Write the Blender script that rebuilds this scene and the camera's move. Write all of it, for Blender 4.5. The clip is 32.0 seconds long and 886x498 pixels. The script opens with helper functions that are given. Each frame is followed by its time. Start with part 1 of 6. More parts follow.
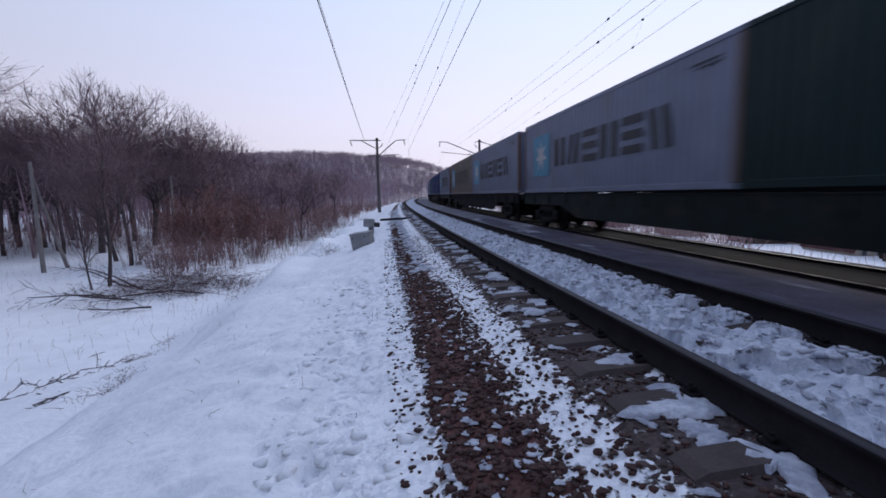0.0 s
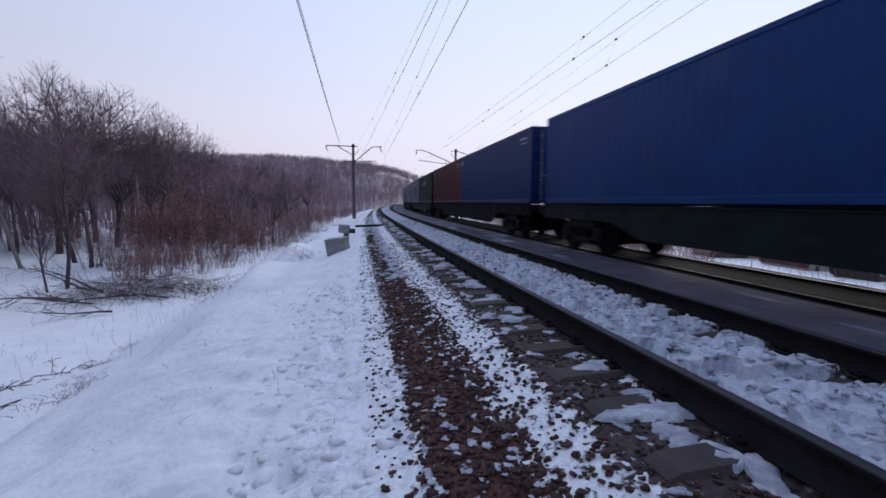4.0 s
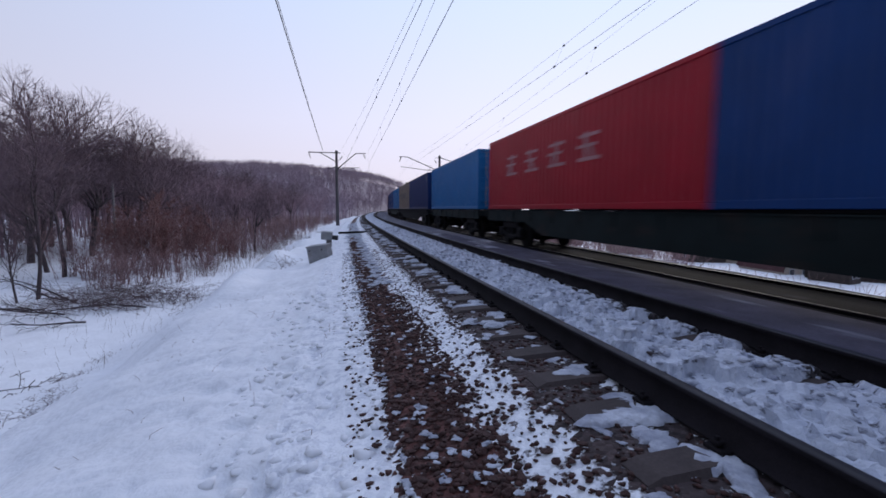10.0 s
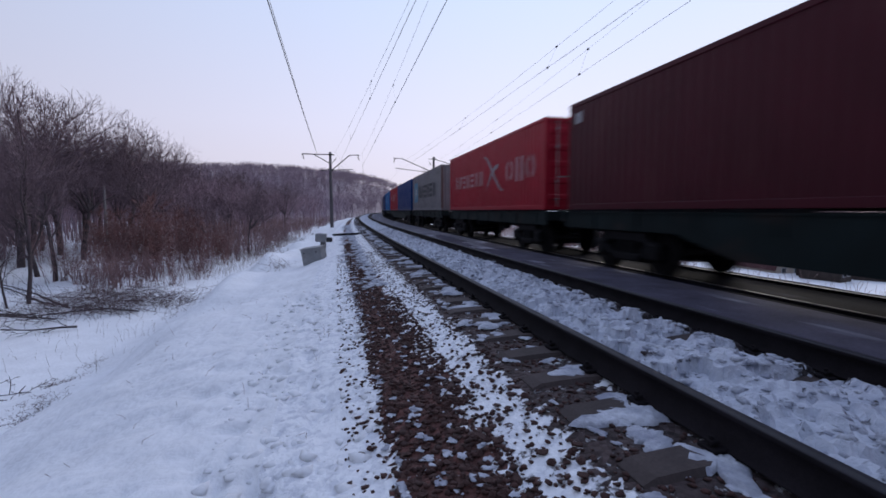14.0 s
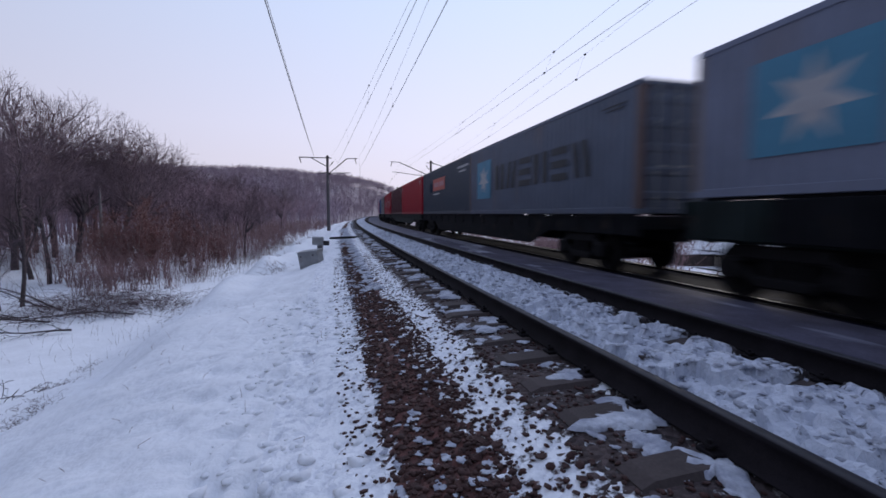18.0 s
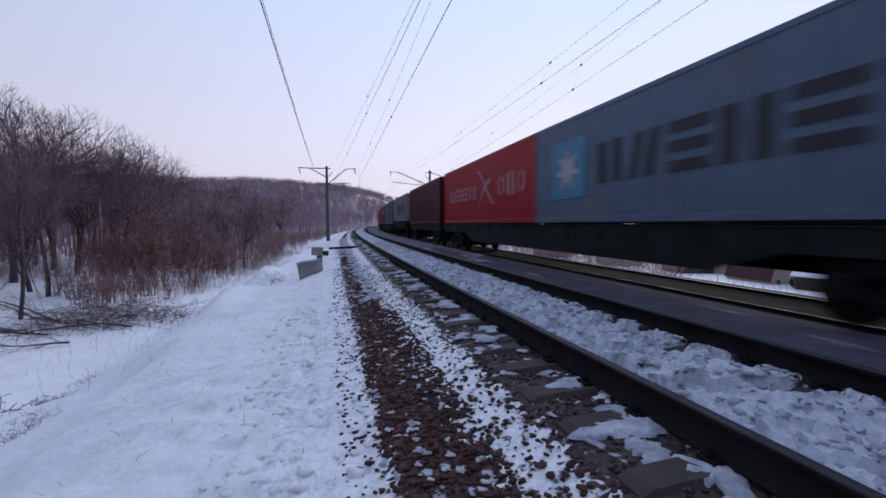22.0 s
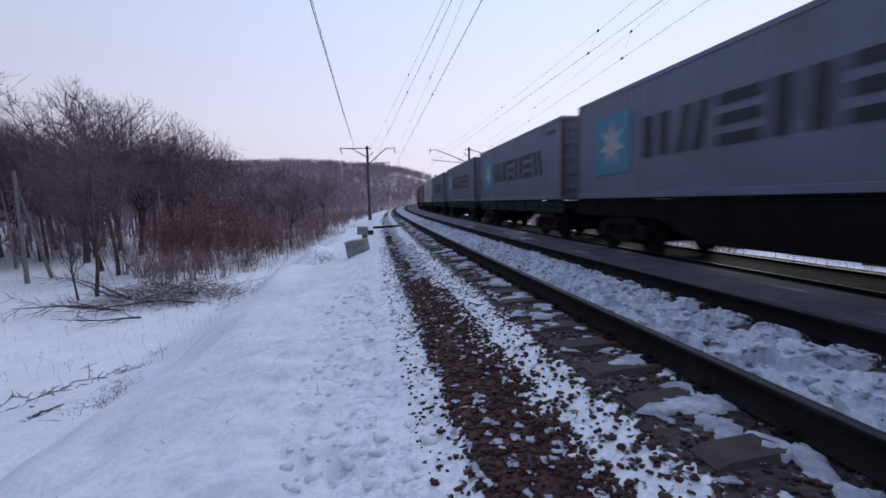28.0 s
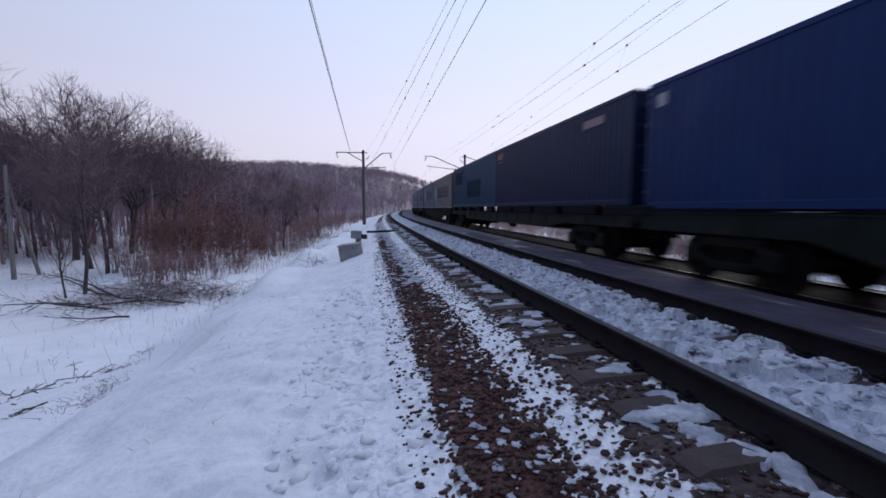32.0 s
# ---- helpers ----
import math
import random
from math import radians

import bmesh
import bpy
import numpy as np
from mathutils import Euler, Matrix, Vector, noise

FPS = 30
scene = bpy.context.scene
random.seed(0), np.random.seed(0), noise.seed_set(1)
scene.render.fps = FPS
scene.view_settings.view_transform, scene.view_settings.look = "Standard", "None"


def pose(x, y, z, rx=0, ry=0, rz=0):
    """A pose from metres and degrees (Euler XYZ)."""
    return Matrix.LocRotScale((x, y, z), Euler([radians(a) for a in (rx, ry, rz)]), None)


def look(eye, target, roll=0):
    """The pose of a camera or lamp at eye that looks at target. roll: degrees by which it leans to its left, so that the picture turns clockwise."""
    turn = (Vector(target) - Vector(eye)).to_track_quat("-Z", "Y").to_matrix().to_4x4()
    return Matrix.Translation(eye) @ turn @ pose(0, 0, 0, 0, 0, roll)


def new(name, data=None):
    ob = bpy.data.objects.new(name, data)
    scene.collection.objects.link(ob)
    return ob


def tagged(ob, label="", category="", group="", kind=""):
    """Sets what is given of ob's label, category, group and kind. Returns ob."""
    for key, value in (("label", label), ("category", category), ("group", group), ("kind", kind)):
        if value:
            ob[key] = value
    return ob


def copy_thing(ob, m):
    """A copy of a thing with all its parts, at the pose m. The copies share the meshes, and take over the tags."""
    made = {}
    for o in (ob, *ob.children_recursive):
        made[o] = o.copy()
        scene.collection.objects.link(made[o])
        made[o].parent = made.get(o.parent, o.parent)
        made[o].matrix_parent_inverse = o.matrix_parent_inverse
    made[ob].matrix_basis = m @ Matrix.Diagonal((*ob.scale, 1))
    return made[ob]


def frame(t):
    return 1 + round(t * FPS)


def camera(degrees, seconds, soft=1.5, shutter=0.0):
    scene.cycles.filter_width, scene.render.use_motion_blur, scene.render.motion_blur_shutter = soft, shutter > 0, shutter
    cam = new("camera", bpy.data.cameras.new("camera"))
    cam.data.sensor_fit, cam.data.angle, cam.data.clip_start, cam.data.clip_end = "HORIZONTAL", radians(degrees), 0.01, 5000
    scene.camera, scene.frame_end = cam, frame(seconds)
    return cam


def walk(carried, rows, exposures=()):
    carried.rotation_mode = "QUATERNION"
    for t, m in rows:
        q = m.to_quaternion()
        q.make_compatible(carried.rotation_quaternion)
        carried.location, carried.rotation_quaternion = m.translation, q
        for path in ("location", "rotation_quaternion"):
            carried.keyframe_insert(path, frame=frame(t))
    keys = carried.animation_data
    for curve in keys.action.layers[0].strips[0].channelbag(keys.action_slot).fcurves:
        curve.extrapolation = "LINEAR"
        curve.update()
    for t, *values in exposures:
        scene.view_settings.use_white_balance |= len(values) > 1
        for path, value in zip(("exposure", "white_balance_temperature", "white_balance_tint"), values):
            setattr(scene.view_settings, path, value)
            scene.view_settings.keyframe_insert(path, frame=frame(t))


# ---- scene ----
cam = camera(90.5, 32.0, soft=1.65, shutter=0.9)
ROWS = [
    (0, 0.017, -0.01, 1.017, -8.13, -7.12, -1.23),
    (0.5, -0.011, -0.012, 1.008, -8.43, -6.33, -0.65),
    (1, -0.031, -0.039, 1.026, -8.4, -6, -0.54),
    (1.5, -0.046, -0.064, 1.033, -7.62, -5.88, -0.48),
    (2, -0.056, -0.059, 1.017, -9.17, -5.02, 0.81),
    (2.5, -0.071, -0.061, 1.016, -9.37, -4.81, 1.29),
    (3, -0.072, -0.051, 1.011, -10.04, -5.64, 1.11),
    (3.5, -0.07, -0.049, 1.012, -11.09, -5.82, 0.83),
    (5.5, 0.025, -0.002, 0.99, -11.94, -7, -0.45),
    (6, 0.005, -0.005, 0.995, -12.12, -6.65, -0.47),
    (6.5, -0.005, -0.023, 0.996, -12.42, -6.14, -0.55),
    (7, -0.005, -0.025, 0.999, -12.74, -5.93, -0.52),
    (7.5, 0.005, -0.017, 0.995, -12.45, -5.76, -0.82),
    (8, 0.008, -0.011, 0.99, -12.56, -5.75, -0.32),
    (8.5, 0.011, -0.006, 0.99, -12.77, -5.75, -0.31),
    (9, 0.021, 0.004, 0.983, -13.27, -5.48, -0.55),
    (9.5, 0.013, -0.004, 0.992, -13.15, -5.32, -0.18),
    (10, -0.003, -0.009, 0.991, -13.54, -5.21, 0.13),
    (10.5, -0.003, -0.011, 0.992, -13.86, -5.09, 0.28),
    (11, -0.01, -0.008, 0.993, -14.34, -5.1, 0.26),
    (11.5, -0.012, -0.01, 0.994, -14.84, -5.03, 0.38),
    (12, -0.011, -0.006, 0.996, -14.67, -4.91, 0.31),
    (12.5, -0.006, -0.006, 0.991, -14.62, -4.85, 0.3),
    (13, -0, -0, 0.99, -14.42, -5.15, 0.13),
    (13.5, 0.001, -0.001, 0.991, -14.49, -5.34, 0.03),
    (14, 0.003, -0.006, 0.994, -14.22, -5.06, -0.22),
    (14.5, -0.008, -0.017, 0.995, -14.41, -4.62, -0.1),
    (16.5, -0.017, -0.015, 0.994, -14.93, -4.55, 0.15),
    (17, -0.024, -0.021, 0.994, -15.03, -4.39, 0.03),
    (17.5, -0.02, -0.014, 0.994, -14.94, -4.44, 0.15),
    (18, -0.015, -0.01, 0.996, -14.65, -4.58, 0),
    (18.5, -0.011, -0.014, 1, -14.56, -4.62, 0.06),
    (19, -0.015, -0.022, 0.995, -14.73, -3.76, 0.54),
    (19.5, -0.021, -0.023, 0.997, -14.5, -3.69, 1.27),
    (20, -0.013, -0.018, 0.987, -14.91, -3.53, 1.51),
    (20.5, -0.022, -0.03, 0.991, -15.13, -3.61, 1.9),
    (21, -0.023, -0.028, 0.992, -15.6, -3.02, 1.68),
    (21.5, -0.015, -0.032, 0.993, -14.78, -3.57, 0.76),
    (22, -0.011, -0.029, 0.997, -14.72, -3.37, -0.44),
    (22.5, -0.004, -0.025, 0.996, -14.2, -3.61, -0.88),
    (23, -0.021, -0.03, 1.003, -14.03, -3.93, -0.76),
    (23.5, -0.074, -0.029, 1.013, -11.96, -4.71, -1.05),
    (24, -0.089, -0.069, 1.023, -11.07, -4.96, -2.04),
    (24.5, -0.095, -0.107, 1.024, -10.52, -5.87, -2.1),
    (25, -0.144, -0.088, 1.05, -10.89, -5.73, -3.38),
    (25.5, -0.216, -0.111, 1.041, -10.69, -4.32, -2.18),
    (27.5, -0.191, -0.104, 1.031, -9.86, -5.55, -0.83),
    (28, -0.215, -0.087, 1.03, -9.62, -6.2, -1.47),
    (28.5, -0.185, -0.097, 1.023, -9.95, -5.88, -0.72),
    (29, -0.19, -0.108, 1.028, -10.3, -5.58, -0.38),
    (29.5, -0.191, -0.108, 1.03, -10.42, -5.48, -0.4),
    (30, -0.2, -0.121, 1.03, -10.43, -5.25, -0.4),
    (30.5, -0.185, -0.109, 1.024, -10.54, -5.28, -0.65),
    (31, -0.182, -0.106, 1.03, -10.5, -5.39, -0.59),
    (31.5, -0.192, -0.108, 1.027, -10.6, -5.43, -0.32),
    (32, -0.205, -0.118, 1.02, -10.46, -5.38, 0.06),
]
walk(cam, [(t, pose(x, y, z, 90 + pitch, 0, yaw) @ pose(0, 0, 0, 0, 0, roll)) for t, x, y, z, yaw, pitch, roll in ROWS],
     exposures=[(0.0, 0.27), (1.0, 0.19), (3.0, 0.21), (6.0, 0.25), (10.0, 0.24), (14.0, 0.18), (21.0, 0.18), (25.0, 0.17), (28.0, 0.21), (32.0, 0.21)])

# ---- world and light: a pale winter dusk, sun just gone behind thin cloud ----
world = bpy.data.worlds.new("dusk")
scene.world = world
world.use_nodes = True
wn, wl = world.node_tree.nodes, world.node_tree.links
wn.clear()
w_out = wn.new("ShaderNodeOutputWorld")
w_sky = wn.new("ShaderNodeTexSky")
w_sky.sky_type = "NISHITA"
w_sky.sun_disc = False
w_sky.sun_elevation, w_sky.sun_rotation = radians(2.5), radians(70)
w_sky.air_density, w_sky.dust_density, w_sky.ozone_density = 1.0, 1.5, 2.0
w_bg = wn.new("ShaderNodeBackground")
w_bg.inputs["Strength"].default_value = 0.12
# thin high cloud over the clear sky: pale lilac low down, bluer overhead
w_geo = wn.new("ShaderNodeTexCoord")
w_sep = wn.new("ShaderNodeSeparateXYZ")
w_ramp = wn.new("ShaderNodeValToRGB")
w_bg2 = wn.new("ShaderNodeBackground")
w_bg2.inputs["Strength"].default_value = 1.0
w_mix = wn.new("ShaderNodeMixShader")
w_mix.inputs[0].default_value = 0.86
wl.new(w_geo.outputs["Generated"], w_sep.inputs[0])
wl.new(w_sep.outputs["Z"], w_ramp.inputs[0])
r = w_ramp.color_ramp
r.elements[0].position, r.elements[0].color = 0.0, (0.70, 0.635, 0.74, 1)
r.elements[1].position, r.elements[1].color = 1.0, (0.56, 0.66, 0.98, 1)
for p, c in ((0.18, (0.68, 0.68, 0.86, 1)), (0.42, (0.57, 0.66, 0.90, 1)), (0.65, (0.50, 0.60, 0.90, 1))):
    e = r.elements.new(p)
    e.color = c
w_dot = wn.new("ShaderNodeVectorMath")
w_dot.operation = "DOT_PRODUCT"
w_dot.inputs[1].default_value = (0.70, 0.68, 0.2)
w_rng = wn.new("ShaderNodeMapRange")
w_rng.inputs["From Min"].default_value, w_rng.inputs["From Max"].default_value = -0.75, 0.95
w_rng.inputs["To Min"].default_value, w_rng.inputs["To Max"].default_value = 0.39, 1.26
w_mul = wn.new("ShaderNodeVectorMath")
w_mul.operation = "SCALE"
wl.new(w_geo.outputs["Generated"], w_dot.inputs[0])
wl.new(w_dot.outputs["Value"], w_rng.inputs["Value"])
wl.new(w_ramp.outputs[0], w_mul.inputs[0])
wl.new(w_rng.outputs[0], w_mul.inputs["Scale"])
wl.new(w_mul.outputs[0], w_bg2.inputs["Color"])
wl.new(w_sky.outputs[0], w_bg.inputs["Color"])
wl.new(w_bg.outputs[0], w_mix.inputs[1])
wl.new(w_bg2.outputs[0], w_mix.inputs[2])
wl.new(w_mix.outputs[0], w_out.inputs["Surface"])

sun = new("sun", bpy.data.lights.new("sun", "SUN"))
sun.data.energy, sun.data.angle, sun.data.color = 1.5, radians(30), (1.0, 0.94, 0.92)
sun.matrix_world = look((60, 58, 26), (0, 0, 0))


# ---- materials ----
def mat(name, col, rough=0.8, metal=0.0, var=0.25, scale=6.0, fine=60.0, bump=0.3, bdist=0.01, col2=None, spec=0.5, obj_var=0.0, stain=None):
    """A surface with colour variation at two scales, and relief."""
    m = bpy.data.materials.new(name)
    m.use_nodes = True
    n, l = m.node_tree.nodes, m.node_tree.links
    b = n["Principled BSDF"]
    b.inputs["Roughness"].default_value, b.inputs["Metallic"].default_value = rough, metal
    b.inputs["Specular IOR Level"].default_value = spec
    tc = n.new("ShaderNodeTexCoord")
    n1, n2 = n.new("ShaderNodeTexNoise"), n.new("ShaderNodeTexNoise")
    n1.inputs["Scale"].default_value, n1.inputs["Detail"].default_value = scale, 5
    n2.inputs["Scale"].default_value, n2.inputs["Detail"].default_value = fine, 4
    l.new(tc.outputs["Object"], n1.inputs["Vector"])
    l.new(tc.outputs["Object"], n2.inputs["Vector"])
    ramp = n.new("ShaderNodeValToRGB")
    c2 = col2 or tuple(c * (1 - var) for c in col)
    ramp.color_ramp.elements[0].position, ramp.color_ramp.elements[1].position = 0.34, 0.66
    ramp.color_ramp.elements[0].color = (*c2, 1)
    ramp.color_ramp.elements[1].color = (*col, 1)
    l.new(n1.outputs["Fac"], ramp.inputs[0])
    mul = n.new("ShaderNodeMix")
    mul.data_type, mul.blend_type = "RGBA", "MULTIPLY"
    mul.inputs["Factor"].default_value = min(1.0, var * 1.6)
    l.new(ramp.outputs[0], mul.inputs["A"])
    l.new(n2.outputs["Fac"], mul.inputs["B"])
    last = mul.outputs["Result"]
    if stain:
        n3 = n.new("ShaderNodeTexNoise")
        n3.inputs["Scale"].default_value, n3.inputs["Detail"].default_value = stain[1], 6
        mp = n.new("ShaderNodeMapping")
        mp.inputs["Scale"].default_value = stain[2]
        l.new(tc.outputs["Object"], mp.inputs[0])
        l.new(mp.outputs[0], n3.inputs["Vector"])
        rr = n.new("ShaderNodeValToRGB")
        rr.color_ramp.elements[0].position, rr.color_ramp.elements[1].position = stain[3], stain[3] + 0.14
        l.new(n3.outputs["Fac"], rr.inputs[0])
        mx = n.new("ShaderNodeMix")
        mx.data_type = "RGBA"
        l.new(rr.outputs[0], mx.inputs["Factor"])
        l.new(last, mx.inputs["A"])
        mx.inputs["B"].default_value = (*stain[0], 1)
        last = mx.outputs["Result"]
    if obj_var:
        oi = n.new("ShaderNodeObjectInfo")
        hs = n.new("ShaderNodeHueSaturation")
        mr = n.new("ShaderNodeMapRange")
        mr.inputs["To Min"].default_value, mr.inputs["To Max"].default_value = 1 - obj_var, 1 + obj_var
        l.new(oi.outputs["Random"], mr.inputs["Value"])
        l.new(mr.outputs[0], hs.inputs["Value"])
        l.new(last, hs.inputs["Color"])
        last = hs.outputs[0]
    l.new(last, b.inputs["Base Color"])
    if bump:
        bp = n.new("ShaderNodeBump")
        bp.inputs["Strength"].default_value, bp.inputs["Distance"].default_value = bump, bdist
        l.new(n2.outputs["Fac"], bp.inputs["Height"])
        l.new(bp.outputs[0], b.inputs["Normal"])
    return m


M_SNOW = mat("snow", (0.855, 0.878, 0.922), 0.8, var=0.08, scale=1.6, fine=10, bump=0.55, bdist=0.045, spec=0.25)
M_SNOWR = mat("trodden_snow", (0.66, 0.695, 0.78), 0.8, var=0.25, scale=7, fine=30, bump=0.7, bdist=0.03, spec=0.25, col2=(0.34, 0.365, 0.45))
M_ROCK = mat("ballast_stone", (0.115, 0.048, 0.042), 0.88, var=0.55, scale=14, fine=90, bump=0.5, bdist=0.006)
# dirty ice between the tracks, its colour also darkened for the train's shade
M_ICE = mat("shaded_dirty_ice", (0.122, 0.117, 0.163), 0.85, spec=0.05, var=0.3, scale=1.6, fine=26, bump=0.3, bdist=0.012, col2=(0.078, 0.073, 0.100), stain=((0.22, 0.225, 0.28), 2.2, (1, 0.3, 1), 0.60))
# lighter copy of the ice for the far strip, distance haze put into its colour
M_ICE2 = mat("hazed_far_ice", (0.23, 0.23, 0.29), 0.85, spec=0.1, var=0.3, scale=1.6, fine=26, bump=0.3, bdist=0.012, col2=(0.15, 0.148, 0.185), stain=((0.38, 0.39, 0.45), 1.4, (1, 0.3, 1), 0.56))
M_FLOOR = mat("forest_floor", (0.42, 0.365, 0.41), 0.95, var=0.35, scale=0.12, fine=1.2, bump=0.3, bdist=0.2, col2=(0.26, 0.215, 0.245))
M_CONC = mat("weathered_concrete", (0.074, 0.056, 0.055), 0.9, var=0.35, scale=3, fine=50, bump=0.4, bdist=0.006, col2=(0.048, 0.036, 0.036), obj_var=0.2)
M_RUST = mat("rusty_rail", (0.024, 0.020, 0.025), 0.9, 0.0, spec=0.15, var=0.45, scale=4, fine=90, bump=0.3, bdist=0.003)
M_HEAD = mat("worn_railhead", (0.027, 0.027, 0.037), 0.6, 0.0, spec=0.28, var=0.3, scale=6, fine=60, bump=0.1, bdist=0.001)
M_STEEL = mat("wagon_steel", (0.012, 0.013, 0.018), 0.85, 0.0, spec=0.12, var=0.4, scale=3, fine=40, bump=0.2, bdist=0.004, stain=((0.022, 0.017, 0.015), 2.0, (1, 1, 1), 0.58))
M_BOGIE = mat("oily_bogie_iron", (0.014, 0.013, 0.016), 0.85, 0.0, spec=0.2, var=0.4, scale=5, fine=40, bump=0.3, bdist=0.006)
M_GREENW = mat("green_wagon_paint", (0.011, 0.024, 0.026), 0.8, 0.0, spec=0.25, var=0.45, scale=1.5, fine=30, bump=0.2, bdist=0.004, stain=((0.018, 0.016, 0.015), 1.2, (1, 1, 2), 0.56))
M_POLE = mat("pole_concrete", (0.15, 0.14, 0.15), 0.9, var=0.3, scale=3, fine=40, bump=0.3, bdist=0.01)
M_IRON = mat("bracket_iron", (0.05, 0.048, 0.055), 0.7, 0.3, var=0.3, scale=10, fine=60, bump=0.1)
M_WIRE = mat("copper_wire", (0.045, 0.045, 0.05), 0.6, 0.5, var=0.2, bump=0)
M_INSUL = mat("insulator_glaze", (0.07, 0.04, 0.035), 0.3, var=0.2, bump=0)
M_BARK = mat("bark", (0.105, 0.080, 0.088), 0.95, var=0.4, scale=4, fine=40, bump=0.6, bdist=0.02)
M_TWIG = mat("twigs", (0.205, 0.140, 0.165), 0.95, var=0.35, scale=0.6, fine=8, bump=0)
# valley haze is mixed into these two twig colours: paler and more lilac with distance
M_MIDTW = mat("hazed_woodland_twigs", (0.47, 0.325, 0.38), 0.95, var=0.35, scale=0.2, fine=3, bump=0)
M_FARTW = mat("hazed_far_twigs", (0.44, 0.345, 0.42), 0.95, var=0.3, scale=0.05, fine=0.8, bump=0)
M_REDB = mat("russet_leaves", (0.27, 0.115, 0.10), 0.9, var=0.4, scale=2, fine=10, bump=0)
M_BRUSH = mat("dry_brush", (0.40, 0.25, 0.255), 0.95, var=0.4, scale=2, fine=12, bump=0)
M_PILE = mat("dead_brushwood", (0.20, 0.135, 0.145), 0.95, var=0.4, scale=2, fine=12, bump=0)
M_GRASS = mat("dry_grass", (0.30, 0.24, 0.20), 0.95, var=0.3, scale=2, fine=12, bump=0)
M_WOODP = mat("grey_timber", (0.27, 0.25, 0.25), 0.9, var=0.3, scale=3, fine=30, bump=0.4, bdist=0.01)
M_GALV = mat("galvanised_sheet", (0.33, 0.34, 0.36), 0.6, 0.35, var=0.25, scale=3, fine=40, bump=0.15, bdist=0.004, stain=((0.22, 0.21, 0.21), 2.5, (1, 1, 1), 0.56))


def bed_material():
    """Track bed: snow, brown ballast, dark gravel and dirty ice in strips along the curve, broken up by noise."""
    m = bpy.data.materials.new("snowy_track_bed")
    m.use_nodes = True
    n, l = m.node_tree.nodes, m.node_tree.links
    b = n["Principled BSDF"]
    tc = n.new("ShaderNodeTexCoord")

    def math_(op, a, c=None, d=None):
        q = n.new("ShaderNodeMath")
        q.operation = op
        for i, v in enumerate((a, c, d)):
            if v is None:
                continue
            if isinstance(v, (int, float)):
                q.inputs[i].default_value = v
            else:
                l.new(v, q.inputs[i])
        return q.outputs[0]

    def noise_(scale, detail=4.0, rough=0.55):
        q = n.new("ShaderNodeTexNoise")
        q.inputs["Scale"].default_value, q.inputs["Detail"].default_value, q.inputs["Roughness"].default_value = scale, detail, rough
        l.new(tc.outputs["Object"], q.inputs["Vector"])
        return q.outputs["Fac"]
    sub = n.new("ShaderNodeVectorMath")
    sub.operation = "SUBTRACT"
    sub.inputs[1].default_value = (2.655 + 1050.0, 0, 0)
    flat = n.new("ShaderNodeVectorMath")
    flat.operation = "MULTIPLY"
    flat.inputs[1].default_value = (1, 1, 0)
    ln = n.new("ShaderNodeVectorMath")
    ln.operation = "LENGTH"
    l.new(tc.outputs["Object"], sub.inputs[0])
    l.new(sub.outputs[0], flat.inputs[0])
    l.new(flat.outputs[0], ln.inputs[0])
    lat = math_("SUBTRACT", 1050.0, ln.outputs["Value"])
    big, med, fin = noise_(1.3), noise_(7.0), noise_(38.0, 3.0)
    lat2 = math_("ADD", lat, math_("MULTIPLY", math_("SUBTRACT", med, 0.5), 0.42))
    pos = math_("DIVIDE", math_("ADD", lat2, 3.2), 10.0)

    def ramp_(stops, interp="LINEAR"):
        q = n.new("ShaderNodeValToRGB")
        q.color_ramp.interpolation = interp
        e = q.color_ramp.elements
        for i, (a, c) in enumerate(stops):
            a = (a + 3.2) / 10.0
            el = e[i] if i < 2 else e.new(a)
            el.position, el.color = a, (*c, 1)
        l.new(pos, q.inputs[0])
        return q.outputs[0]
    g = lambda v: (v, v, v)
    bare = ramp_([(-3.1, g(0.0)), (-2.70, g(0.08)), (-2.38, g(0.40)), (-2.24, g(0.76)), (-1.90, g(0.80)), (-1.75, g(0.42)), (-1.5, g(0.36)), (-1.36, g(0.74)), (-0.9, g(0.72)), (-0.72, g(0.62)), (-0.6, g(0.33)), (0.5, g(0.33)), (0.62, g(0.6)), (0.8, g(0.78)), (1.2, g(0.72)), (3.5, g(0.74)), (3.8, g(0.9)), (6.2, g(0.85)), (6.5, g(0.3))])
    tint = ramp_([(-3.0, (0.095, 0.040, 0.034)), (-1.75, (0.085, 0.036, 0.031)), (-1.5, (0.058, 0.041, 0.041)), (0.7, (0.042, 0.036, 0.040)), (0.95, (0.19, 0.195, 0.235)), (3.4, (0.17, 0.175, 0.21)), (3.75, (0.05, 0.042, 0.04)), (6.5, (0.05, 0.042, 0.04))])
    vor = n.new("ShaderNodeTexVoronoi")
    vor.inputs["Scale"].default_value = 21.0
    l.new(tc.outputs["Object"], vor.inputs["Vector"])
    sepc = n.new("ShaderNodeSeparateColor")
    l.new(vor.outputs["Color"], sepc.inputs[0])
    thr = math_("ADD", math_("MULTIPLY", med, 0.45), math_("ADD", math_("MULTIPLY", fin, 0.30), math_("MULTIPLY", sepc.outputs[0], 0.34)))
    mk = n.new("ShaderNodeMapRange")
    mk.interpolation_type = "SMOOTHSTEP"
    mk.inputs["From Min"].default_value, mk.inputs["From Max"].default_value = -0.045, 0.045
    l.new(math_("SUBTRACT", bare, thr), mk.inputs["Value"])
    stone = n.new("ShaderNodeMix")
    stone.data_type, stone.blend_type = "RGBA", "MULTIPLY"
